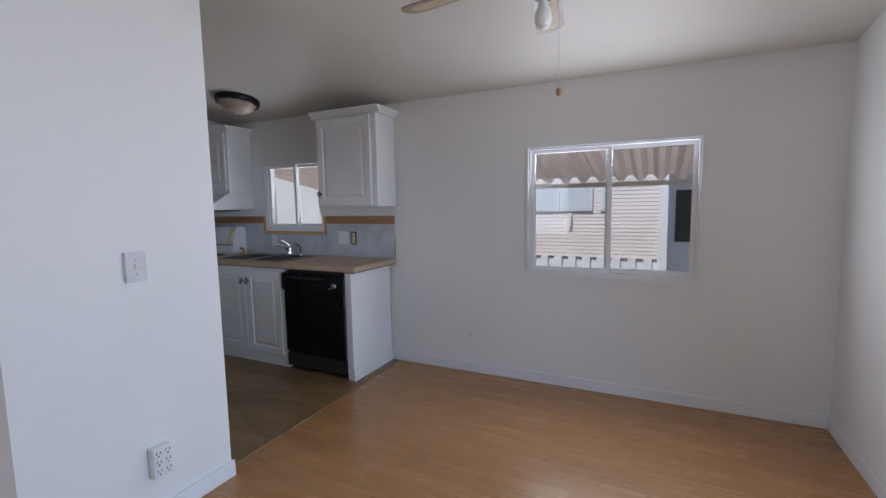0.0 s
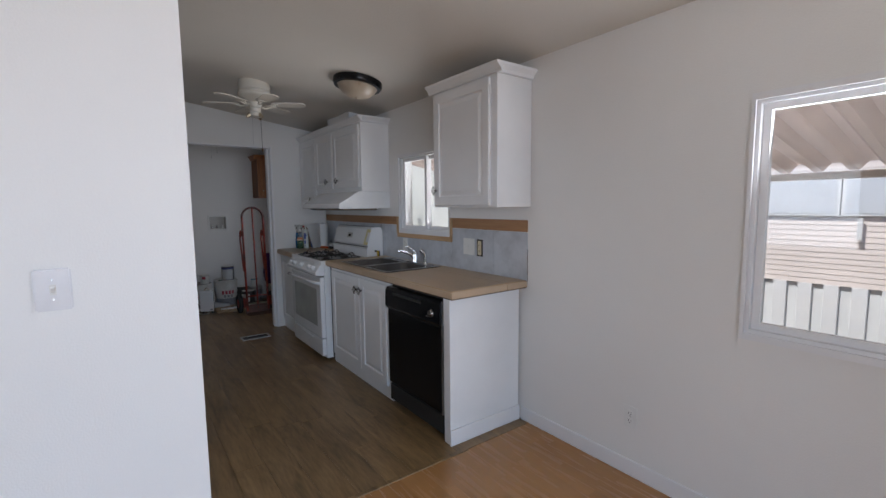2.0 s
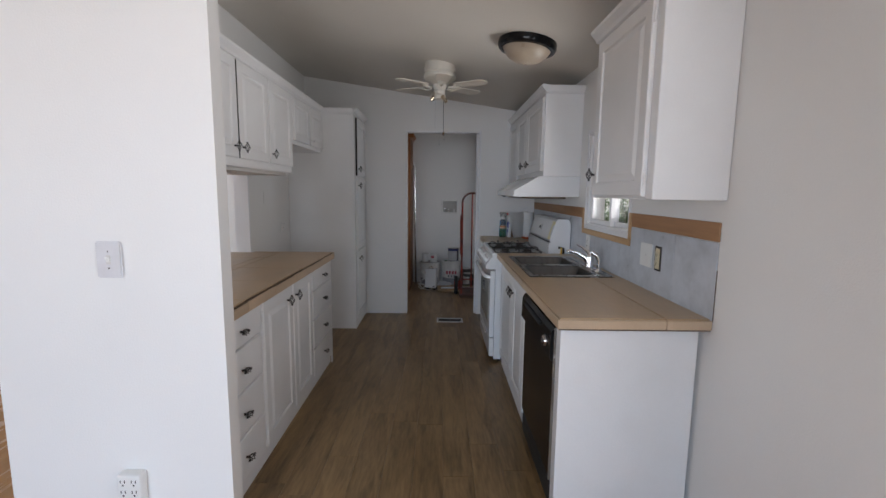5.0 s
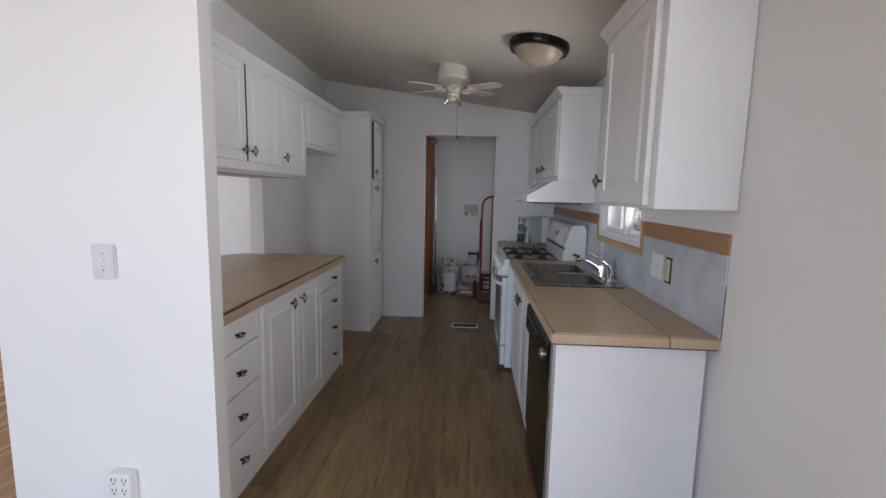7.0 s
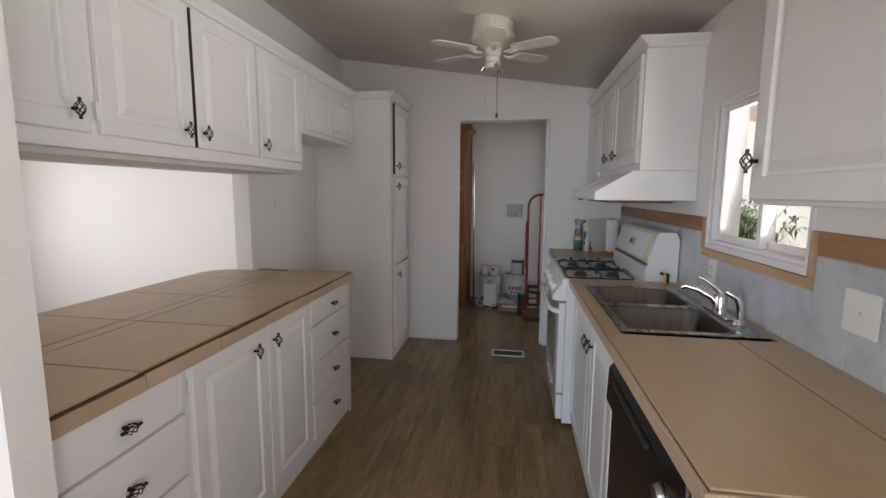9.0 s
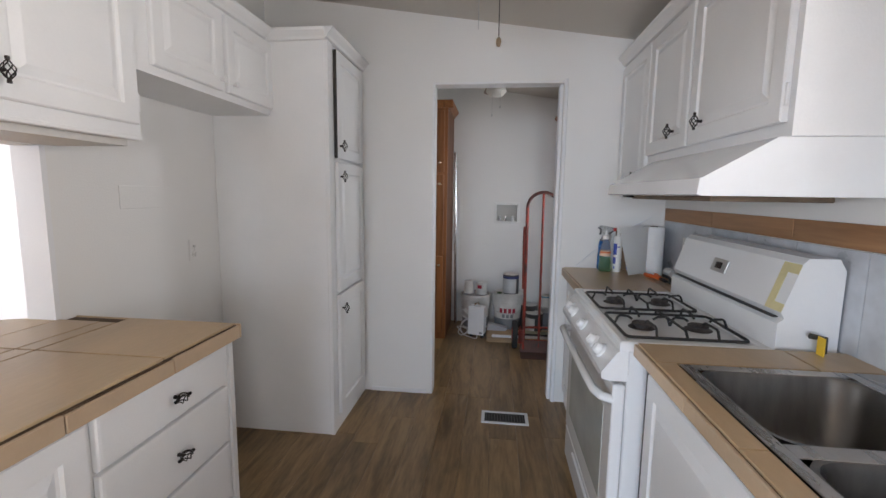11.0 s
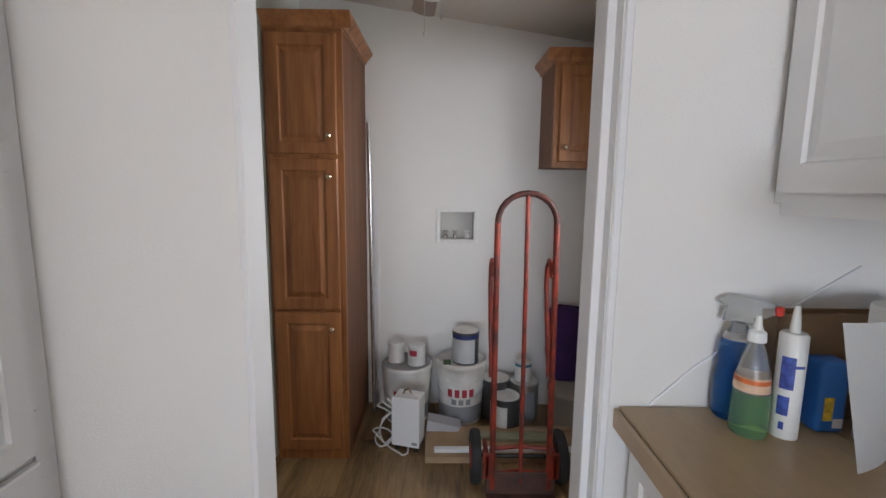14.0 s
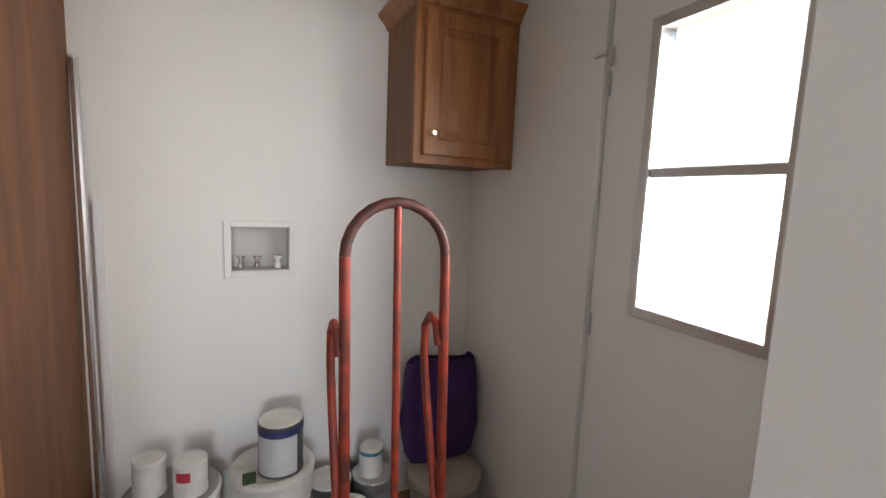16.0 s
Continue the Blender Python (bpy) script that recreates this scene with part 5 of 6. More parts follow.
# furnace in its closet, with a pale door post
fu = thing("furnace", (-6.95, 1.24, 0), "tall cream metal furnace with two louvred grilles", "furnace")
CREAM = paint("cream_sheet_metal", (0.78, 0.76, 0.71), 0.38, 0.05, 3, 90, 0.02)
part("cabinet", box((BX + 0.004, -6.802, 0.955, 1.485, 0.0, 1.93), bevel=0.004, seg=1), CREAM, fu)
part("upper_panel", box((-6.8015, -6.79, 0.965, 1.478, 0.925, 1.92), bevel=0.003, seg=1), CREAM, fu)
part("lower_panel", box((-6.8015, -6.79, 0.965, 1.478, 0.03, 0.915), bevel=0.003, seg=1), CREAM, fu)
for z0, n, y0, y1 in ((1.725, 9, 1.09, 1.335), (0.985, 11, 1.10, 1.335), (0.10, 5, 1.15, 1.42)):
    # flat black sheet stands for the shade behind the louvres
    part("grille_recess", box((-6.7898, -6.789, y0, y1, z0, z0 + n * 0.0235)), BLACKM, fu)
    for i in range(n):
        z = z0 + i * 0.0235
        part("louvre", extrude(((-6.789, z + 0.012), (-6.782, z + 0.002), (-6.781, z + 0.004), (-6.789, z + 0.017)), "y", y0, y1), CREAM, fu)
part("latch", box((-6.7898, -6.782, 1.115, 1.21, 1.425, 1.485), bevel=0.004, seg=1), CHROME, fu, "chrome latch plate")
# black block fills the opening above, standing for its shade
part("flue_gap", box((-6.95, -6.80, 0.96, 1.48, 1.93, 1.985)), BLACKM, fu)
tagged(part("wall_furnace_header", box((BX + 0.002, -6.70, 0.951, 1.495, 1.985, 2.66)), TRIM), "white panel above the furnace closet", kind="structure")
mp_ = thing("door_3", (-6.62, 1.57, 0), "pale mint painted door post beside the oak cabinet", "door post", kind="structure")
part("post", box((BX + 0.002, -6.630, 1.495, 1.650, 0.0, 2.55), bevel=0.003, seg=1), MINT, mp_)
part("casing", box((-6.6295, -6.612, 1.495, 1.525, 0.0, 2.50), (-6.6295, -6.606, 1.530, 1.640, 0.0, 2.50), bevel=0.003, seg=1), MINT, mp_)

# tap box in the wall
wb = thing("washer_box", (BX, 2.59, 1.07), "recessed white washer tap box with three valves", "washer box")
part("frame", box((BX + 0.001, BX + 0.008, 2.462, 2.485, 1.067, 1.285), (BX + 0.001, BX + 0.008, 2.697, 2.720, 1.067, 1.285), (BX + 0.001, BX + 0.008, 2.485, 2.697, 1.067, 1.090), (BX + 0.001, BX + 0.008, 2.485, 2.697, 1.262, 1.285), bevel=0.002, seg=1), WHITEP, wb)
# inner walls greyer than the white frame, painting in the shade of the recess
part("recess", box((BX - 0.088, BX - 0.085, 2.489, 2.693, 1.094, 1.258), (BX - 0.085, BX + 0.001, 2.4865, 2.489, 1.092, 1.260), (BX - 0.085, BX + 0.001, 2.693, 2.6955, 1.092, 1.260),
                   (BX - 0.085, BX + 0.001, 2.489, 2.693, 1.0915, 1.094), (BX - 0.085, BX + 0.001, 2.489, 2.693, 1.258, 1.2605)), paint("shaded_box_plastic", (0.56, 0.55, 0.52), 0.5, 0.05), wb)
for y, mt in ((2.520, CHROME), (2.580, CHROME), (2.655, WHITEP)):
    v = part("valve", lathe(((0.014, 0), (0.014, 0.022), (0.009, 0.026), (0.009, 0.04), (0.017, 0.042), (0.017, 0.05)), (BX - 0.040, y, 1.0945), 14), mt, wb, "small valve", True)

# paint buckets and cans
PAIL = paint("white_pail_plastic", (0.72, 0.71, 0.68), 0.4, 0.08, 6, 60, 0.03, dirt=(0.45, 0.42, 0.38))
GREYLID = paint("dusty_grey_lid", (0.30, 0.29, 0.29), 0.6, 0.12, 8, 60, 0.05)
GREYP = paint("grey_print", (0.25, 0.255, 0.27), 0.5, 0.08)
REDP = paint("red_print", (0.42, 0.035, 0.06), 0.5, 0.08)
CANM = paint("tinned_can", (0.55, 0.54, 0.52), 0.32, 0.08, 8, 80, 0.02, 0.8)
CANLAB = paint("pale_grey_label", (0.52, 0.53, 0.54), 0.5, 0.05, 12, 90, 0.01)
NAVY = paint("navy_band", (0.03, 0.04, 0.14), 0.45, 0.05)
TEAL = paint("teal_band", (0.05, 0.20, 0.26), 0.45, 0.05)
DARKCAN = paint("dark_can", (0.06, 0.06, 0.06), 0.4, 0.2, 9, 60, 0.02)
WHITECAN = paint("white_can_label", (0.70, 0.69, 0.66), 0.45, 0.07, 14, 60, 0.02)


def wrap(x, y, r0, r1, z0, z1, a0, a1, mat, parent, name="print", label=""):
    """A printed patch on a round wall, from angle a0 to a1 in degrees."""
    bm = bmesh.new()
    n = max(2, int((a1 - a0) / 8))
    ts = [radians(a0 + (a1 - a0) * i / n) for i in range(n + 1)]
    lo = [bm.verts.new((x + r0 * math.cos(t), y + r0 * math.sin(t), z0)) for t in ts]
    hi = [bm.verts.new((x + r1 * math.cos(t), y + r1 * math.sin(t), z1)) for t in ts]
    for i in range(n):
        bm.faces.new((lo[i], lo[i + 1], hi[i + 1], hi[i]))
    return part(name, bm, mat, parent, label)


def pail(x, y, h, r, lid_mat, label, turn):
    b = thing("paint_bucket", (x, y, 0), label, "bucket", "paint buckets by the wall")
    part("body", lathe(((r * 0.84, 0), (r * 0.86, 0.006), (r * 0.94, h * 0.66), (r * 0.94, h * 0.70)), (x, y, 0), 36), PAIL, b, "", True)
    part("lid", lathe(((r * 0.945, h * 0.70), (r * 0.985, h * 0.702), (r * 0.995, h * 0.715), (r * 0.985, h * 0.74), (r * 1.005, h * 0.93), (r * 1.025, h * 0.945), (r * 1.025, h * 0.975), (r * 0.98, h)), (x, y, 0), 36), PAIL, b, "", True)
    part("lid_top", lathe(((r * 0.975, h + 0.0004), (r * 0.93, h + 0.0045), (r * 0.90, h + 0.0045), (r * 0.87, h + 0.0010), (0.0, h + 0.0016)), (x, y, 0), 32, False), lid_mat, b, "", True)
    rr = lambda z: r * (0.862 + 0.08 * z / (h * 0.66)) + 0.0008
    wrap(x, y, rr(0.02), rr(h * 0.33), 0.02, h * 0.33, turn - 80, turn + 80, GREYP, b, "print", "grey printed band")
    for i in range(4):
        a = turn - 34 + i * 18
        wrap(x, y, rr(h * 0.49), rr(h * 0.62), h * 0.49, h * 0.62, a, a + 12, REDP, b, "print", "red brand mark as plain bars")
    for i in range(3):
        a = turn - 24 + i * 18
        wrap(x, y, rr(h * 0.36), rr(h * 0.46), h * 0.36, h * 0.46, a, a + 12, GREYP, b, "print", "grey brand mark as plain bars")
    part("handle", tube([(x + r * 0.97 * math.cos(t), y + r * 0.97 * math.sin(t), h * 0.62 - 0.17 * math.sin((t - radians(turn - 90)) / math.pi * math.pi) * 0.35) for t in [radians(turn - 90 + 15 * i) for i in range(13)]], 0.002, 6), CANM, b)
    return b


pail(-7.075, 2.292, 0.352, 0.152, GREYLID, "large white paint bucket with a grey dusty lid", 5)
pail(-7.078, 2.622, 0.375, 0.150, PAIL, "large white paint bucket with red and grey print", 0)


def can(x, y, z, r, h, mat, label, band=None, lab=None, top=None, turn=0, name="paint_can"):
    c = thing(name, (x, y, z), label, "paint can", "paint cans by the wall")
    part("body", lathe(((r, 0), (r + 0.0015, 0.003), (r, 0.006), (r, h - 0.008), (r + 0.002, h - 0.004), (r, h)), (x, y, z), 28), mat, c, "", True)
    part("lid", lathe(((r * 0.99, h + 0.0004), (r * 0.94, h + 0.0040), (r * 0.89, h + 0.0040), (r * 0.86, h + 0.0010), (r * 0.50, h + 0.0018), (0.0, h + 0.0015)), (x, y, z), 28, False), top or CANM, c, "", True)
    if lab:
        wrap(x, y, r + 0.001, r + 0.001, z + 0.012, z + h * 0.80, turn - 75, turn + 40, lab, c, "label", "printed paper label")
    if band:
        wrap(x, y, r + 0.0014, r + 0.0014, z + h * 0.80, z + h * 0.93, turn - 180, turn + 180, band, c, "band", "coloured band")
    return c


can(-7.04, 2.648, 0.373, 0.079, 0.195, DARKCAN, "gallon paint can with a pale label and navy band", NAVY, CANLAB, WHITECAN)
can(-7.085, 2.225, 0.351, 0.050, 0.125, WHITECAN, "small white paint can with drips", None, WHITECAN, WHITECAN)
c = can(-7.045, 2.352, 0.351, 0.053, 0.120, WHITECAN, "small white paint can with a red mark", None, WHITECAN, WHITECAN)
wrap(-7.045, 2.352, 0.0545, 0.0545, 0.415, 0.450, -45, 5, REDP, c, "print", "red brand mark as a plain bar")
can(-7.09, 2.840, 0.0, 0.086, 0.250, DARKCAN, "dark round paint can with a pale lid", None, None, WHITECAN)
can(-6.955, 2.885, 0.0, 0.086, 0.200, DARKCAN, "dark paint can with a white label and pale lid", None, WHITECAN, WHITECAN, -40)
can(-7.09, 3.020, 0.0, 0.088, 0.235, CANM, "dull metal paint can under a smaller one", None, GREYP)
can(-7.09, 3.010, 0.236, 0.049, 0.120, WHITECAN, "small white paint can with a teal band", TEAL, WHITECAN, WHITECAN)
cardb = paint("tan_card", (0.40, 0.28, 0.17), 0.8, 0.1, 10, 90, 0.05)
rag = thing("green_rag", (-7.0, 2.55, 0.377), "dark green folded rag on the bucket lid", "rag")
part("cloth", box((-7.03, -6.965, 2.515, 2.560, 0.376, 0.386), bevel=0.004), paint("green_cloth", (0.05, 0.09, 0.04), 0.9, 0.2, 40, 120, 0.2), rag)

bin_ = thing("storage_bucket", (-6.965, 3.305, 0), "round grey-lidded bucket under a purple bag", "bucket")
part("body", lathe(((0.135, 0), (0.15, 0.20), (0.155, 0.215)), (-6.985, 3.305, 0), 32), paint("grey_pail", (0.38, 0.36, 0.33), 0.5, 0.1), bin_, "", True)
part("lid", lathe(((0.158, 0.215), (0.162, 0.225), (0.158, 0.245), (0.12, 0.25), (0.0, 0.252)), (-6.985, 3.305, 0), 32, False), paint("dusty_beige_lid", (0.42, 0.38, 0.32), 0.6, 0.1), bin_, "", True)

PURPLE = paint("purple_fabric", (0.045, 0.014, 0.10), 0.85, 0.15, 9, 160, 0.15)
bag = thing("purple_bag", (-7.09, 3.32, 0.26), "purple fabric tote bag standing on a bucket", "bag")
bm = bmesh.new()
rings = []
for z, sx, sy_, wob in ((0.255, 0.055, 0.14, 0.0), (0.30, 0.080, 0.160, 0.014), (0.42, 0.085, 0.168, -0.012), (0.55, 0.080, 0.168, 0.014), (0.64, 0.060, 0.160, -0.012), (0.70, 0.040, 0.158, 0.016)):
    r = []
    for i in range(20):
        a = 2 * math.pi * i / 20
        ca, sa = math.cos(a), math.sin(a)
        ex = math.copysign(abs(ca) ** 0.5, ca)
        ey = math.copysign(abs(sa) ** 0.5, sa)
        r.append(bm.verts.new((-7.09 + ex * sx + wob * math.sin(3 * a), 3.32 + ey * sy_ + 0.006 * math.sin(5 * a + z * 20), z + 0.03 * (z > 0.7) * math.cos(a * 1) + 0.008 * math.sin(4 * a) * (z > 0.6))))
    rings.append(r)
for a, b in zip(rings, rings[1:]):
    for k in range(20):
        bm.faces.new((a[k], a[(k + 1) % 20], b[(k + 1) % 20], b[k]))
bm.faces.new(rings[0][::-1])
part("body", bm, PURPLE, bag, "", True)
part("strap", tube([(-7.03, 3.20, 0.68), (-6.995, 3.19, 0.60), (-6.993, 3.195, 0.45), (-7.005, 3.20, 0.33)], 0.008, 6), PURPLE, bag)
part("strap", tube([(-7.10, 3.20, 0.69), (-7.07, 3.23, 0.71), (-7.05, 3.29, 0.705), (-7.06, 3.33, 0.68)], 0.007, 6), PURPLE, bag, "", True)

# white transformer box with its cord
hb = thing("electric_box", (-6.740, 2.33, 0.03), "white metal appliance box with a coiled white cord", "appliance")
part("case", box((-6.800, -6.690, 2.255, 2.402, 0.035, 0.300), bevel=0.005), ENAMEL, hb)
part("front_panel", box((-6.690, -6.683, 2.250, 2.407, 0.030, 0.306), bevel=0.003, seg=1), ENAMEL, hb)
part("bracket", tube([(-6.745, 2.29, 0.285), (-6.735, 2.31, 0.325), (-6.725, 2.335, 0.34), (-6.725, 2.35, 0.315)], 0.006, 6), BRASS, hb, "", True)
part("cap", lathe(((0.018, 0), (0.018, 0.02)), (-6.735, 2.378, 0.285), 14), WHITEP, hb)
part("rating_mark", box((-6.683, -6.682, 2.365, 2.395, 0.045, 0.062)), GREYP, hb)
for zf in (2.275, 2.385):
    part("foot", box((-6.795, -6.695, zf - 0.012, zf + 0.012, 0.0, 0.036)), BLACKM, hb)
cpts = []
for i in range(58):
    a = i * 0.42
    cpts.append((-6.785 + 0.055 * math.cos(a) + 0.0012 * i, 2.205 + 0.05 * math.sin(a) - 0.0004 * i, 0.012 + 0.021 * abs((i % 30) - 15) * (0.8 if i < 40 else 0.3)))
cpts += [(-6.715, 2.20, 0.008), (-6.685, 2.25, 0.006), (-6.660, 2.30, 0.006), (-6.640, 2.33, 0.008), (-6.660, 2.35, 0.01), (-6.705, 2.34, 0.02)]
part("cord", tube(cpts, 0.005, 6), WHITEP, hb, "coiled white cord", True)
hb.rotation_euler.z = radians(-15)

# boards and cardboard on the floor
LUM = timber("pale_lumber", (0.28, 0.20, 0.12), (0.46, 0.36, 0.25), 0.6, 1, 0.15)
GREENB = timber("greenish_board", (0.22, 0.22, 0.14), (0.36, 0.36, 0.25), 0.6, 1, 0.1)


def board(x0, x1, y0, y1, z0, z1, mat, label, turn=0.0):
    b = thing("board", ((x0 + x1) / 2, (y0 + y1) / 2, z0), label, "board", "loose boards on the laundry floor")
    cx, cy = (x0 + x1) / 2, (y0 + y1) / 2
    put("plank", meshed("plank", box((x0 - cx, x1 - cx, y0 - cy, y1 - cy, 0, z1 - z0), bevel=0.003, seg=1)), mat, b, "", pose(cx, cy, z0, 0, 0, turn))
    return b


board(-6.90, -6.60, 2.42, 3.42, 0.0, 0.035, cardb, "flattened brown cardboard lying on the floor", 1.5)
board(-6.80, -6.735, 2.66, 3.10, 0.036, 0.058, GREENB, "weathered greenish board on the cardboard", -2)
board(-6.665, -6.630, 2.47, 3.30, 0.036, 0.055, TRIM, "white painted trim board on the floor", 1)
board(-6.86, -6.83, 2.95, 3.42, 0.036, 0.06, LUM, "short pale timber offcut", 3)
vac = thing("paint_tray", (-6.88, 2.50, 0.035), "grey plastic paint tray lying on the boards", "paint tray")
part("tray", extrude(((2.42, 0.036), (2.60, 0.036), (2.62, 0.06), (2.50, 0.085), (2.43, 0.10)), "x", -6.925, -6.83), paint("grey_tray", (0.42, 0.42, 0.44), 0.5, 0.1), vac)
pole = thing("metal_pole", (-7.18, 2.07, 0), "long bright metal pole leaning beside the oak cabinet", "pole")
part("tube", tube([(-7.10, 2.085, 0.012), (-7.215, 2.047, 1.80)], 0.013, 10), paint("bright_aluminium", (0.72, 0.72, 0.73), 0.25, 0.05, metal=0.9), pole)
part("strip", box((-7.236, -7.226, 2.072, 2.098, 0.0, 1.35)), TRIM, pole, "white plastic strip")

# hand truck
RED = paint("worn_red_paint", (0.25, 0.022, 0.007), 0.48, 0.22, 13, 60, 0.06, dirt=(0.022, 0.012, 0.010))
RUBBER = paint("black_rubber", (0.025, 0.025, 0.025), 0.8, 0.15, 15, 120, 0.1)
ht = thing("hand_truck", (-6.38, 2.875, 0), "worn red tubular hand truck with a steel toe plate", "hand truck")
lean = lambda z: -6.365 - 0.05 * z
yl, yr, yc = 2.744, 3.006, 2.875
arch = [(lean(z), yl, z) for z in (0.03, 0.4, 0.8, 1.10, 1.26)] + [(lean(1.26 + 0.131 * math.sin(a)), yc - 0.131 * math.cos(a), 1.26 + 0.131 * math.sin(a)) for a in np.linspace(0.25, math.pi - 0.25, 11)] + [(lean(z), yr, z) for z in (1.26, 1.10, 0.8, 0.4, 0.03)]
part("side_rail", tube(arch[:5], 0.0135, 12), RED, ht, "", True)
part("side_rail", tube(arch[-5:], 0.0135, 12), RED, ht, "", True)
part("bow", tube([arch[4]] + arch[5:-5] + [arch[-5]], 0.0137, 12), paint("paint_worn_to_black", (0.075, 0.014, 0.009), 0.55, 0.3, 26, 80, 0.05, dirt=(0.012, 0.010, 0.010)), ht, "bow worn almost black", True)
part("centre_bar", tube([(lean(0.05), yc, 0.05), (lean(1.385), yc, 1.385)], 0.010, 10), RED, ht, "", True)
for z in (0.10, 0.22):
    part("cross_bar", tube([(lean(z) - 0.004, yl, z), (lean(z) - 0.022, yc, z), (lean(z) - 0.004, yr, z)], 0.010, 8), RED, ht, "", True)
for y in (yl - 0.014, yr - 0.014):
    part("handle", tube([(lean(1.02), y, 1.02), (lean(1.07) - 0.02, y, 1.075), (lean(1.08) - 0.06, y, 1.085), (lean(1.05) - 0.095, y, 1.05), (lean(0.97) - 0.10, y, 0.96), (lean(0.85) - 0.075, y, 0.84), (lean(0.7) - 0.04, y, 0.70), (lean(0.55), y, 0.56)], 0.0115, 10), RED, ht, "", True)
part("toe_plate", box((-6.36, -6.20, 2.715, 3.035, 0.0, 0.006), (-6.372, -6.36, 2.715, 3.035, 0.0, 0.11), bevel=0.002, seg=1), paint("scuffed_steel", (0.11, 0.055, 0.042), 0.5, 0.3, 12, 60, 0.08, 0.4, dirt=(0.05, 0.045, 0.042)), ht, "scuffed rusty toe plate")
part("axle", tube([(-6.47, 2.655, 0.125), (-6.47, 3.095, 0.125)], 0.009, 10), IRON, ht)
for y in (2.672, 3.078):
    wh = bmesh.new()
    lathe(((0.075, -0.02), (0.118, -0.022), (0.125, -0.010), (0.125, 0.010), (0.118, 0.022), (0.075, 0.02)), (0, 0, 0), 28, True, wh)
    w = put("wheel", meshed("wheel", wh, True), RUBBER, ht, "black rubber wheel", pose(-6.47, y, 0.125, 90))
    hb_ = lathe(((0.02, -0.027), (0.06, -0.024), (0.06, 0.024), (0.02, 0.027)), (0, 0, 0), 20)
    put("hub", meshed("hub", hb_, True), RED, w, "", pose(-6.47, y, 0.125, 90))
for y0, y1 in ((yl - 0.045, yl - 0.005), (yr + 0.005, yr + 0.045)):
    part("axle_bracket", box((-6.50, -6.355, y0 + 0.012, y1 - 0.012, 0.09, 0.20), (-6.375, -6.355, y0, y1, 0.08, 0.205), bevel=0.003, seg=1), RED, ht)

# outside
tagged(part("ground", box((-150, 150, -150, 150, -0.95, -0.75)), GRASS), "dry garden ground", kind="structure")
tagged(part("pavement", box((-9.0, 3.5, 3.64, 6.6, -0.75, -0.70)), CONCRETE), "concrete carport slab", kind="structure")
aw = thing("metal_awning", (-2.5, 5.0, 1.7), "white corrugated metal awning along the house wall", "awning")
bm = bmesh.new()
vs = []
n = 35
for i in range(n * 8 + 1):
    x = -5.4 + i * (7.9 / (n * 8))
    k = math.sin(2 * math.pi * i / 8)
    k = max(-1.0, min(1.0, 1.5 * k))
    vs.append([bm.verts.new((x, 3.66, 2.14 + 0.034 * k)), bm.verts.new((x, 6.22, 1.675 + 0.034 * k))])
for a, b in zip(vs, vs[1:]):
    bm.faces.new((a[0], b[0], b[1], a[1]))
bmesh.ops.solidify(bm, geom=bm.faces[:], thickness=0.004)
part("sheet", bm, AWNING, aw, "", True)
part("beam", box((-5.4, 2.5, 6.14, 6.19, 1.575, 1.635)), AWNING, aw)
for x in (-5.3, 2.35):
    part("post", box((x - 0.03, x + 0.03, 6.135, 6.195, -0.70, 1.574)), AWNING, aw)

nh = thing("neighbour_house", (-2.0, 9.2, -0.75), "neighbouring home with beige lap siding and screened windows", "house")
lap = meshed("siding_board", extrude(((0.0, 0.0), (0.0, 0.057), (-0.010, 0.057), (-0.015, 0.003), (-0.013, 0.0)), "x", -5.2, -0.05))
for i in range(32):
    put("siding_board", lap, SIDING, nh, "", pose(0, 7.24, 0.545 + i * 0.0555))
part("wall", box((-5.2, 0.02, 7.26, 11.0, -0.75, 2.32)), SIDING, nh)
part("corner_post", box((-0.05, 0.07, 7.19, 7.30, 0.2, 2.32)), TRIM, nh, "white corner board")
part("roof", box((-5.5, 0.35, 6.95, 11.3, 2.32, 2.42)), AWNING, nh)
SCREEN = paint("pale_window_screen", (0.62, 0.64, 0.68), 0.5, 0.06, 3, 300, 0.02)
for x0, x1 in ((-2.06, -1.44), (-1.43, -0.95), (-0.84, -0.74)):
    w = part("window", box((x0, x1, 7.195, 7.222, 1.25, 1.64), bevel=0.004, seg=1), TRIM, nh, "white framed screened window")
    part("screen", box((x0 + 0.03, x1 - 0.03, 7.190, 7.1945, 1.275, 1.615)), SCREEN, w)
part("downpipe", box((-1.30, -1.26, 7.17, 7.195, 1.02, 1.23)), TRIM, nh)
for i in range(24):
    x = -5.18 + i * 0.215
    put("picket", meshed("picket", box((0, 0.120, 0, 0.03, 0, 0.62), bevel=0.004, seg=1)), TRIM, nh, "", pose(x, 7.224, -0.07))
sb = paint("grey_green_skirting", (0.78, 0.79, 0.80), 0.7, 0.05)
part("skirting", box((-5.2, 0.0, 7.256, 7.259, -0.75, 0.545)), sb, nh)

# added block that hides the horizon; a dark plate stands for an opening
sd = thing("backdrop_shed", (1.6, 9.6, -0.75), "pale shed block added to hide the ground horizon", "shed")
part("wall", box((0.09, 4.5, 9.0, 11.0, -0.75, 1.9), bevel=0.01, seg=1), TRIM, sd)
part("window", box((0.22, 0.52, 8.985, 8.9995, 0.66, 1.57)), SHADOW_GAP, sd, "dark plate for a shaded opening")
part("roof", box((0.08, 4.7, 8.8, 11.2, 1.9, 2.0)), AWNING, sd)

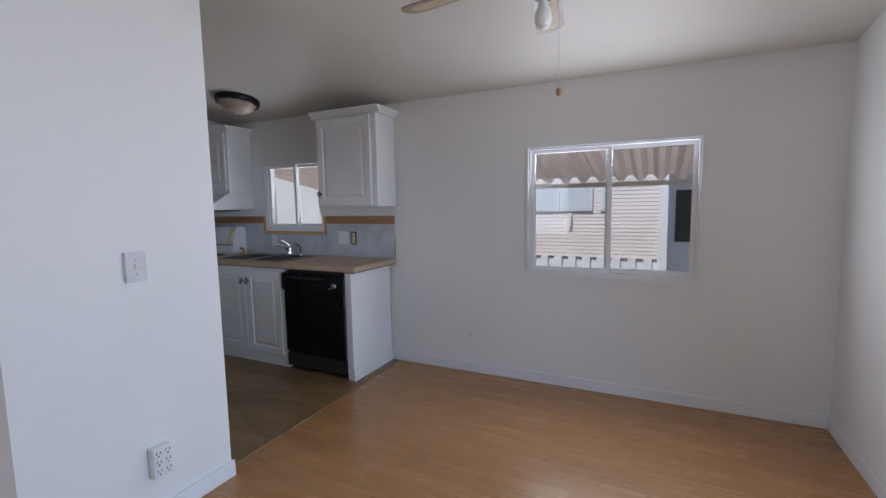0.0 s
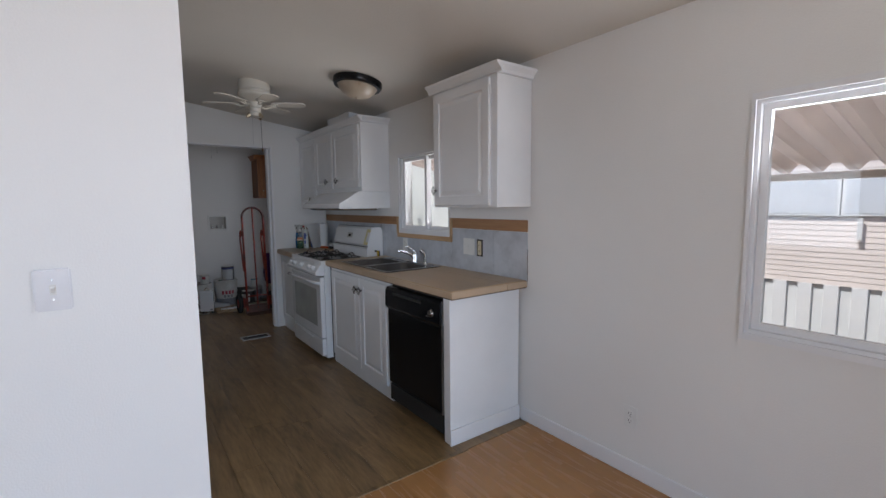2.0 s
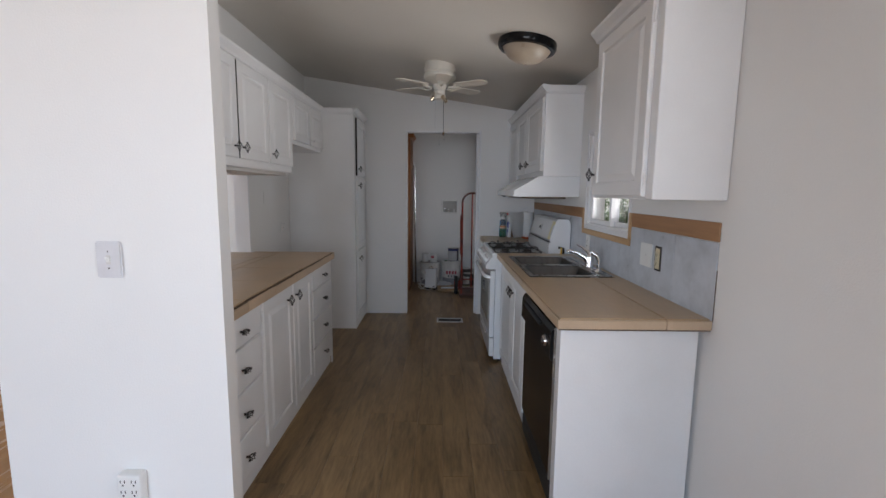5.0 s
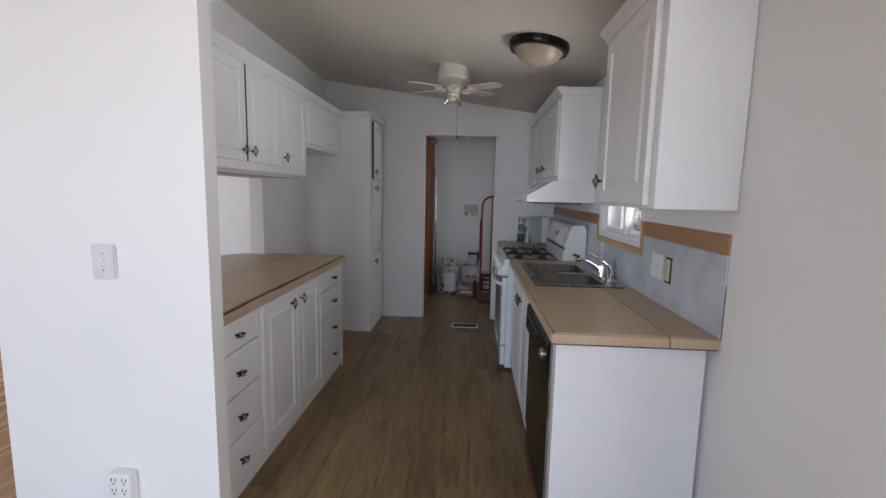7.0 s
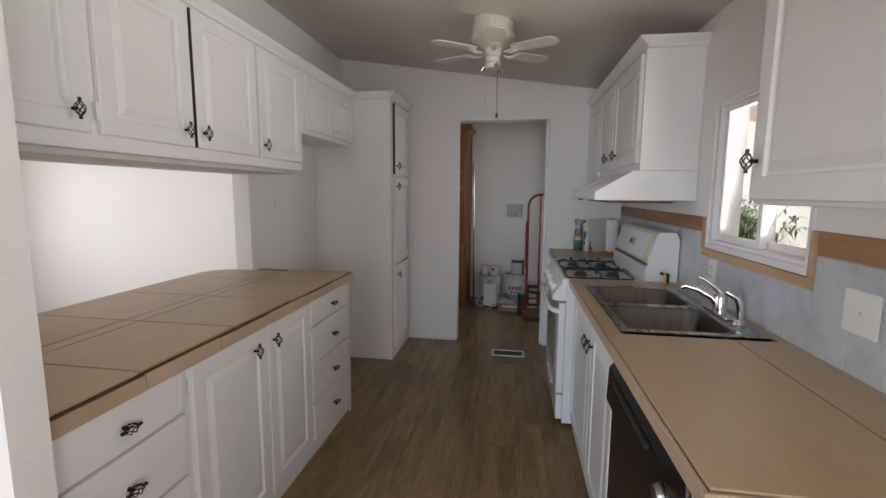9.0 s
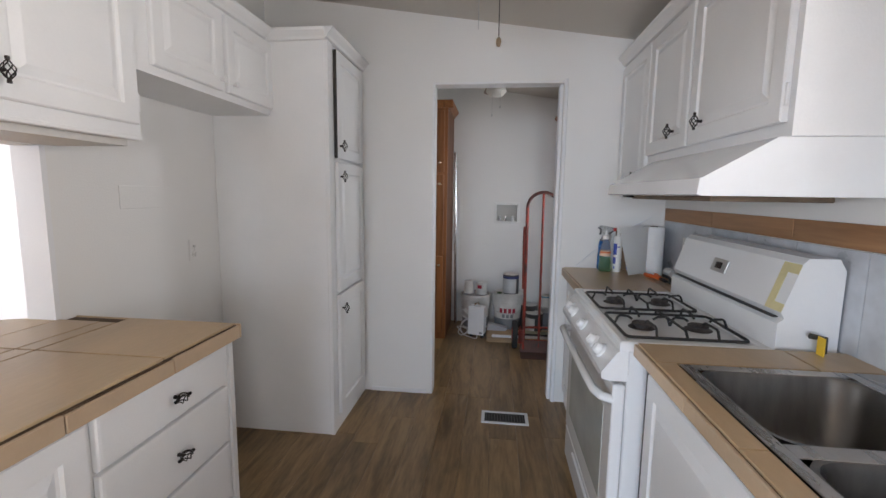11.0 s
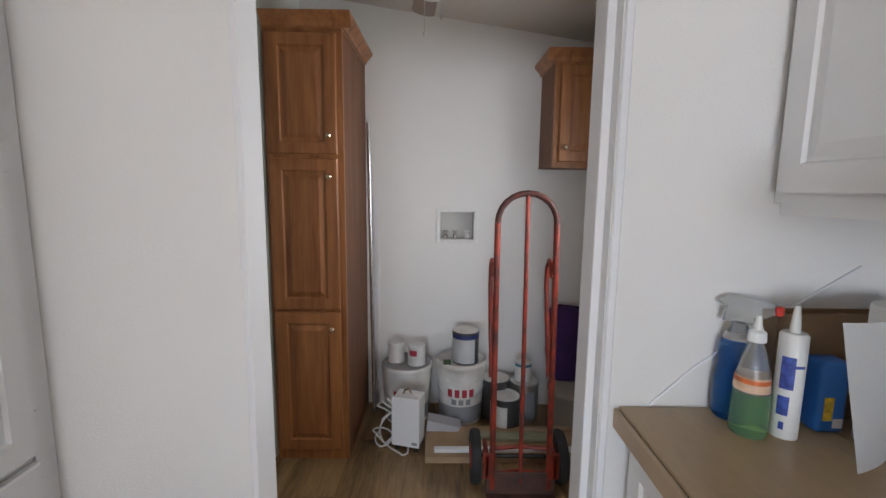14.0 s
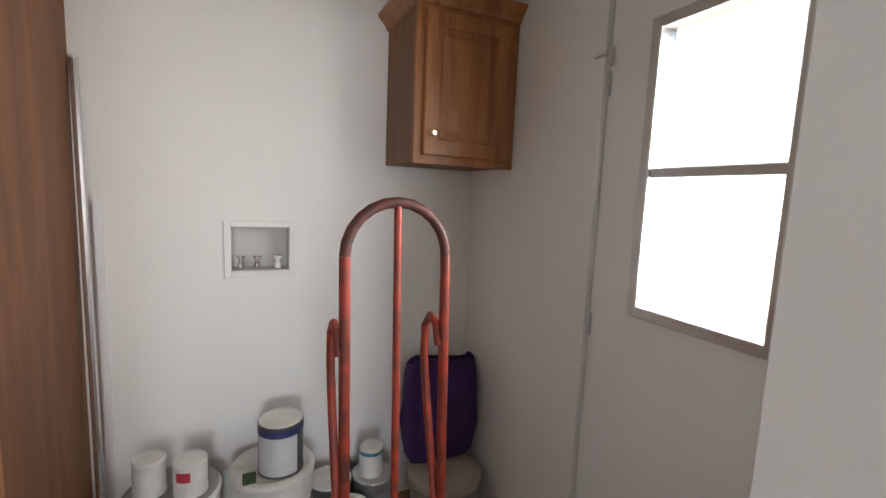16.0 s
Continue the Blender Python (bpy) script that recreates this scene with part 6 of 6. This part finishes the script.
# added backdrop: hides the sky and throws sunlight back at door and sink window
fw = thing("pale_backdrop", (-11.0, 8.6, -0.75), "tall pale backdrop wall added to whiten the window views", "building")
part("wall", box((-18.0, -5.4, 8.4, 8.6, -0.75, 6.5)), paint("white_backdrop_wall", (0.72, 0.70, 0.66), 0.8, 0.05, 1.2, 40, 0.1), fw)
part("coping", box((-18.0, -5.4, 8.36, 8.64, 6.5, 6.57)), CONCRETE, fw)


def shrub(x, y, h, spread, seed, label):
    """A bush of arching stems with long leaves."""
    r = random.Random(seed)
    s = thing("shrub", (x, y, -0.75), label, "shrub", "shrubs along the garden wall")
    stems, leaves = bmesh.new(), bmesh.new()
    for i in range(34):
        a, out = r.uniform(0, 2 * math.pi), r.uniform(0.25, 1.0) * spread
        top = h * r.uniform(0.55, 1.0)
        p = [Vector((x + out * u ** 1.5 * math.cos(a), y + out * u ** 1.5 * math.sin(a), -0.75 + top * (1.35 * u - 0.35 * u * u))) for u in (0, 0.3, 0.6, 0.85, 1.0)]
        tube(p, [0.014, 0.011, 0.008, 0.005, 0.003], 5, stems)
        for k in range(26):
            u = r.uniform(0.3, 1.0)
            j = min(3, int(u * 4))
            c = p[j].lerp(p[j + 1], r.random())
            d = Vector((r.gauss(0, 1), r.gauss(0, 1), r.gauss(0.1, 0.6))).normalized()
            ln, wd = r.uniform(0.14, 0.30), r.uniform(0.014, 0.03)
            side = d.cross(Vector((0, 0, 1))).normalized() * wd
            tip = c + d * ln - Vector((0, 0, 0.3 * ln))
            mid = c + d * ln * 0.5 + Vector((0, 0, 0.02))
            v = [leaves.verts.new(q) for q in (c, mid + side, tip, mid - side)]
            leaves.faces.new(v)
    part("stems", stems, BARK, s)
    part("leaves", leaves, LEAF, s)
    return s


shrub(-11.2, 7.2, 2.3, 1.0, 5, "wide green shrub with long narrow leaves")
shrub(-12.6, 7.6, 2.2, 0.9, 9, "green shrub beside a pale wall")

# floor planks and laminate strips
STRIP = {}


def plank(floor, mat, x0, x1, y0, y1, gap=0.0004, edge=0.0007, z0=-0.008, h=0.008):
    key = (round(x1 - x0, 3), round(y1 - y0, 3), mat.name)
    if key not in STRIP:
        me = meshed("plank", box((gap, x1 - x0 - gap, gap, y1 - y0 - gap, 0, h), bevel=edge, seg=1))
        me.materials.append(mat)
        STRIP[key] = me
    put("plank", STRIP[key], None, floor, "", pose(x0, y0, z0))


rnd = random.Random(4)
y, row = 0.951, 0
while y < NY - 0.01:
    y1 = min(y + 0.152, NY)
    x = -2.112 - (0.0 if row == 0 else rnd.uniform(0.2, 1.1))
    edges = [-2.112]
    while edges[-1] > BX:
        edges.append(max(BX, (x if len(edges) == 1 else edges[-1] - 1.22)))
    for b, a in zip(edges, edges[1:]):
        if b - a > 0.01:
            plank(kitchen_floor, LVP, a, b, y, y1)
    y, row = y1, row + 1
y, row = 0.75, 0
while y < NY - 0.01:
    y1 = min(y + 0.066, NY)
    x = -2.108
    first = True
    while x < EX - 0.001:
        x1 = min(EX, x + (round(rnd.uniform(0.12, 0.42), 2) if first else 0.44))
        plank(dining_floor, LAM, x, x1, y, y1, 0.0, 0.0)
        x, first = x1, False
    y, row = y1, row + 1
lb = bmesh.new()
y = 0.75
while y > SY + 0.01:
    y0 = max(SY, y - 0.19)
    hexa(lb, -2.108, EX, y0 + 0.0005, y - 0.0005, -0.008, 0.0)
    hexa(lb, WX, -2.1085, y0 + 0.0005, y - 0.0005, -0.008, 0.0)
    y = y0
hexa(lb, EX + 0.0005, FX, SY, 2.40, -0.008, 0.0)
hexa(lb, WX, -2.1085, 0.7505, 0.8495, -0.008, 0.0)
tagged(part("laminate_rest", lb, LAM, dining_floor), kind="stuff")
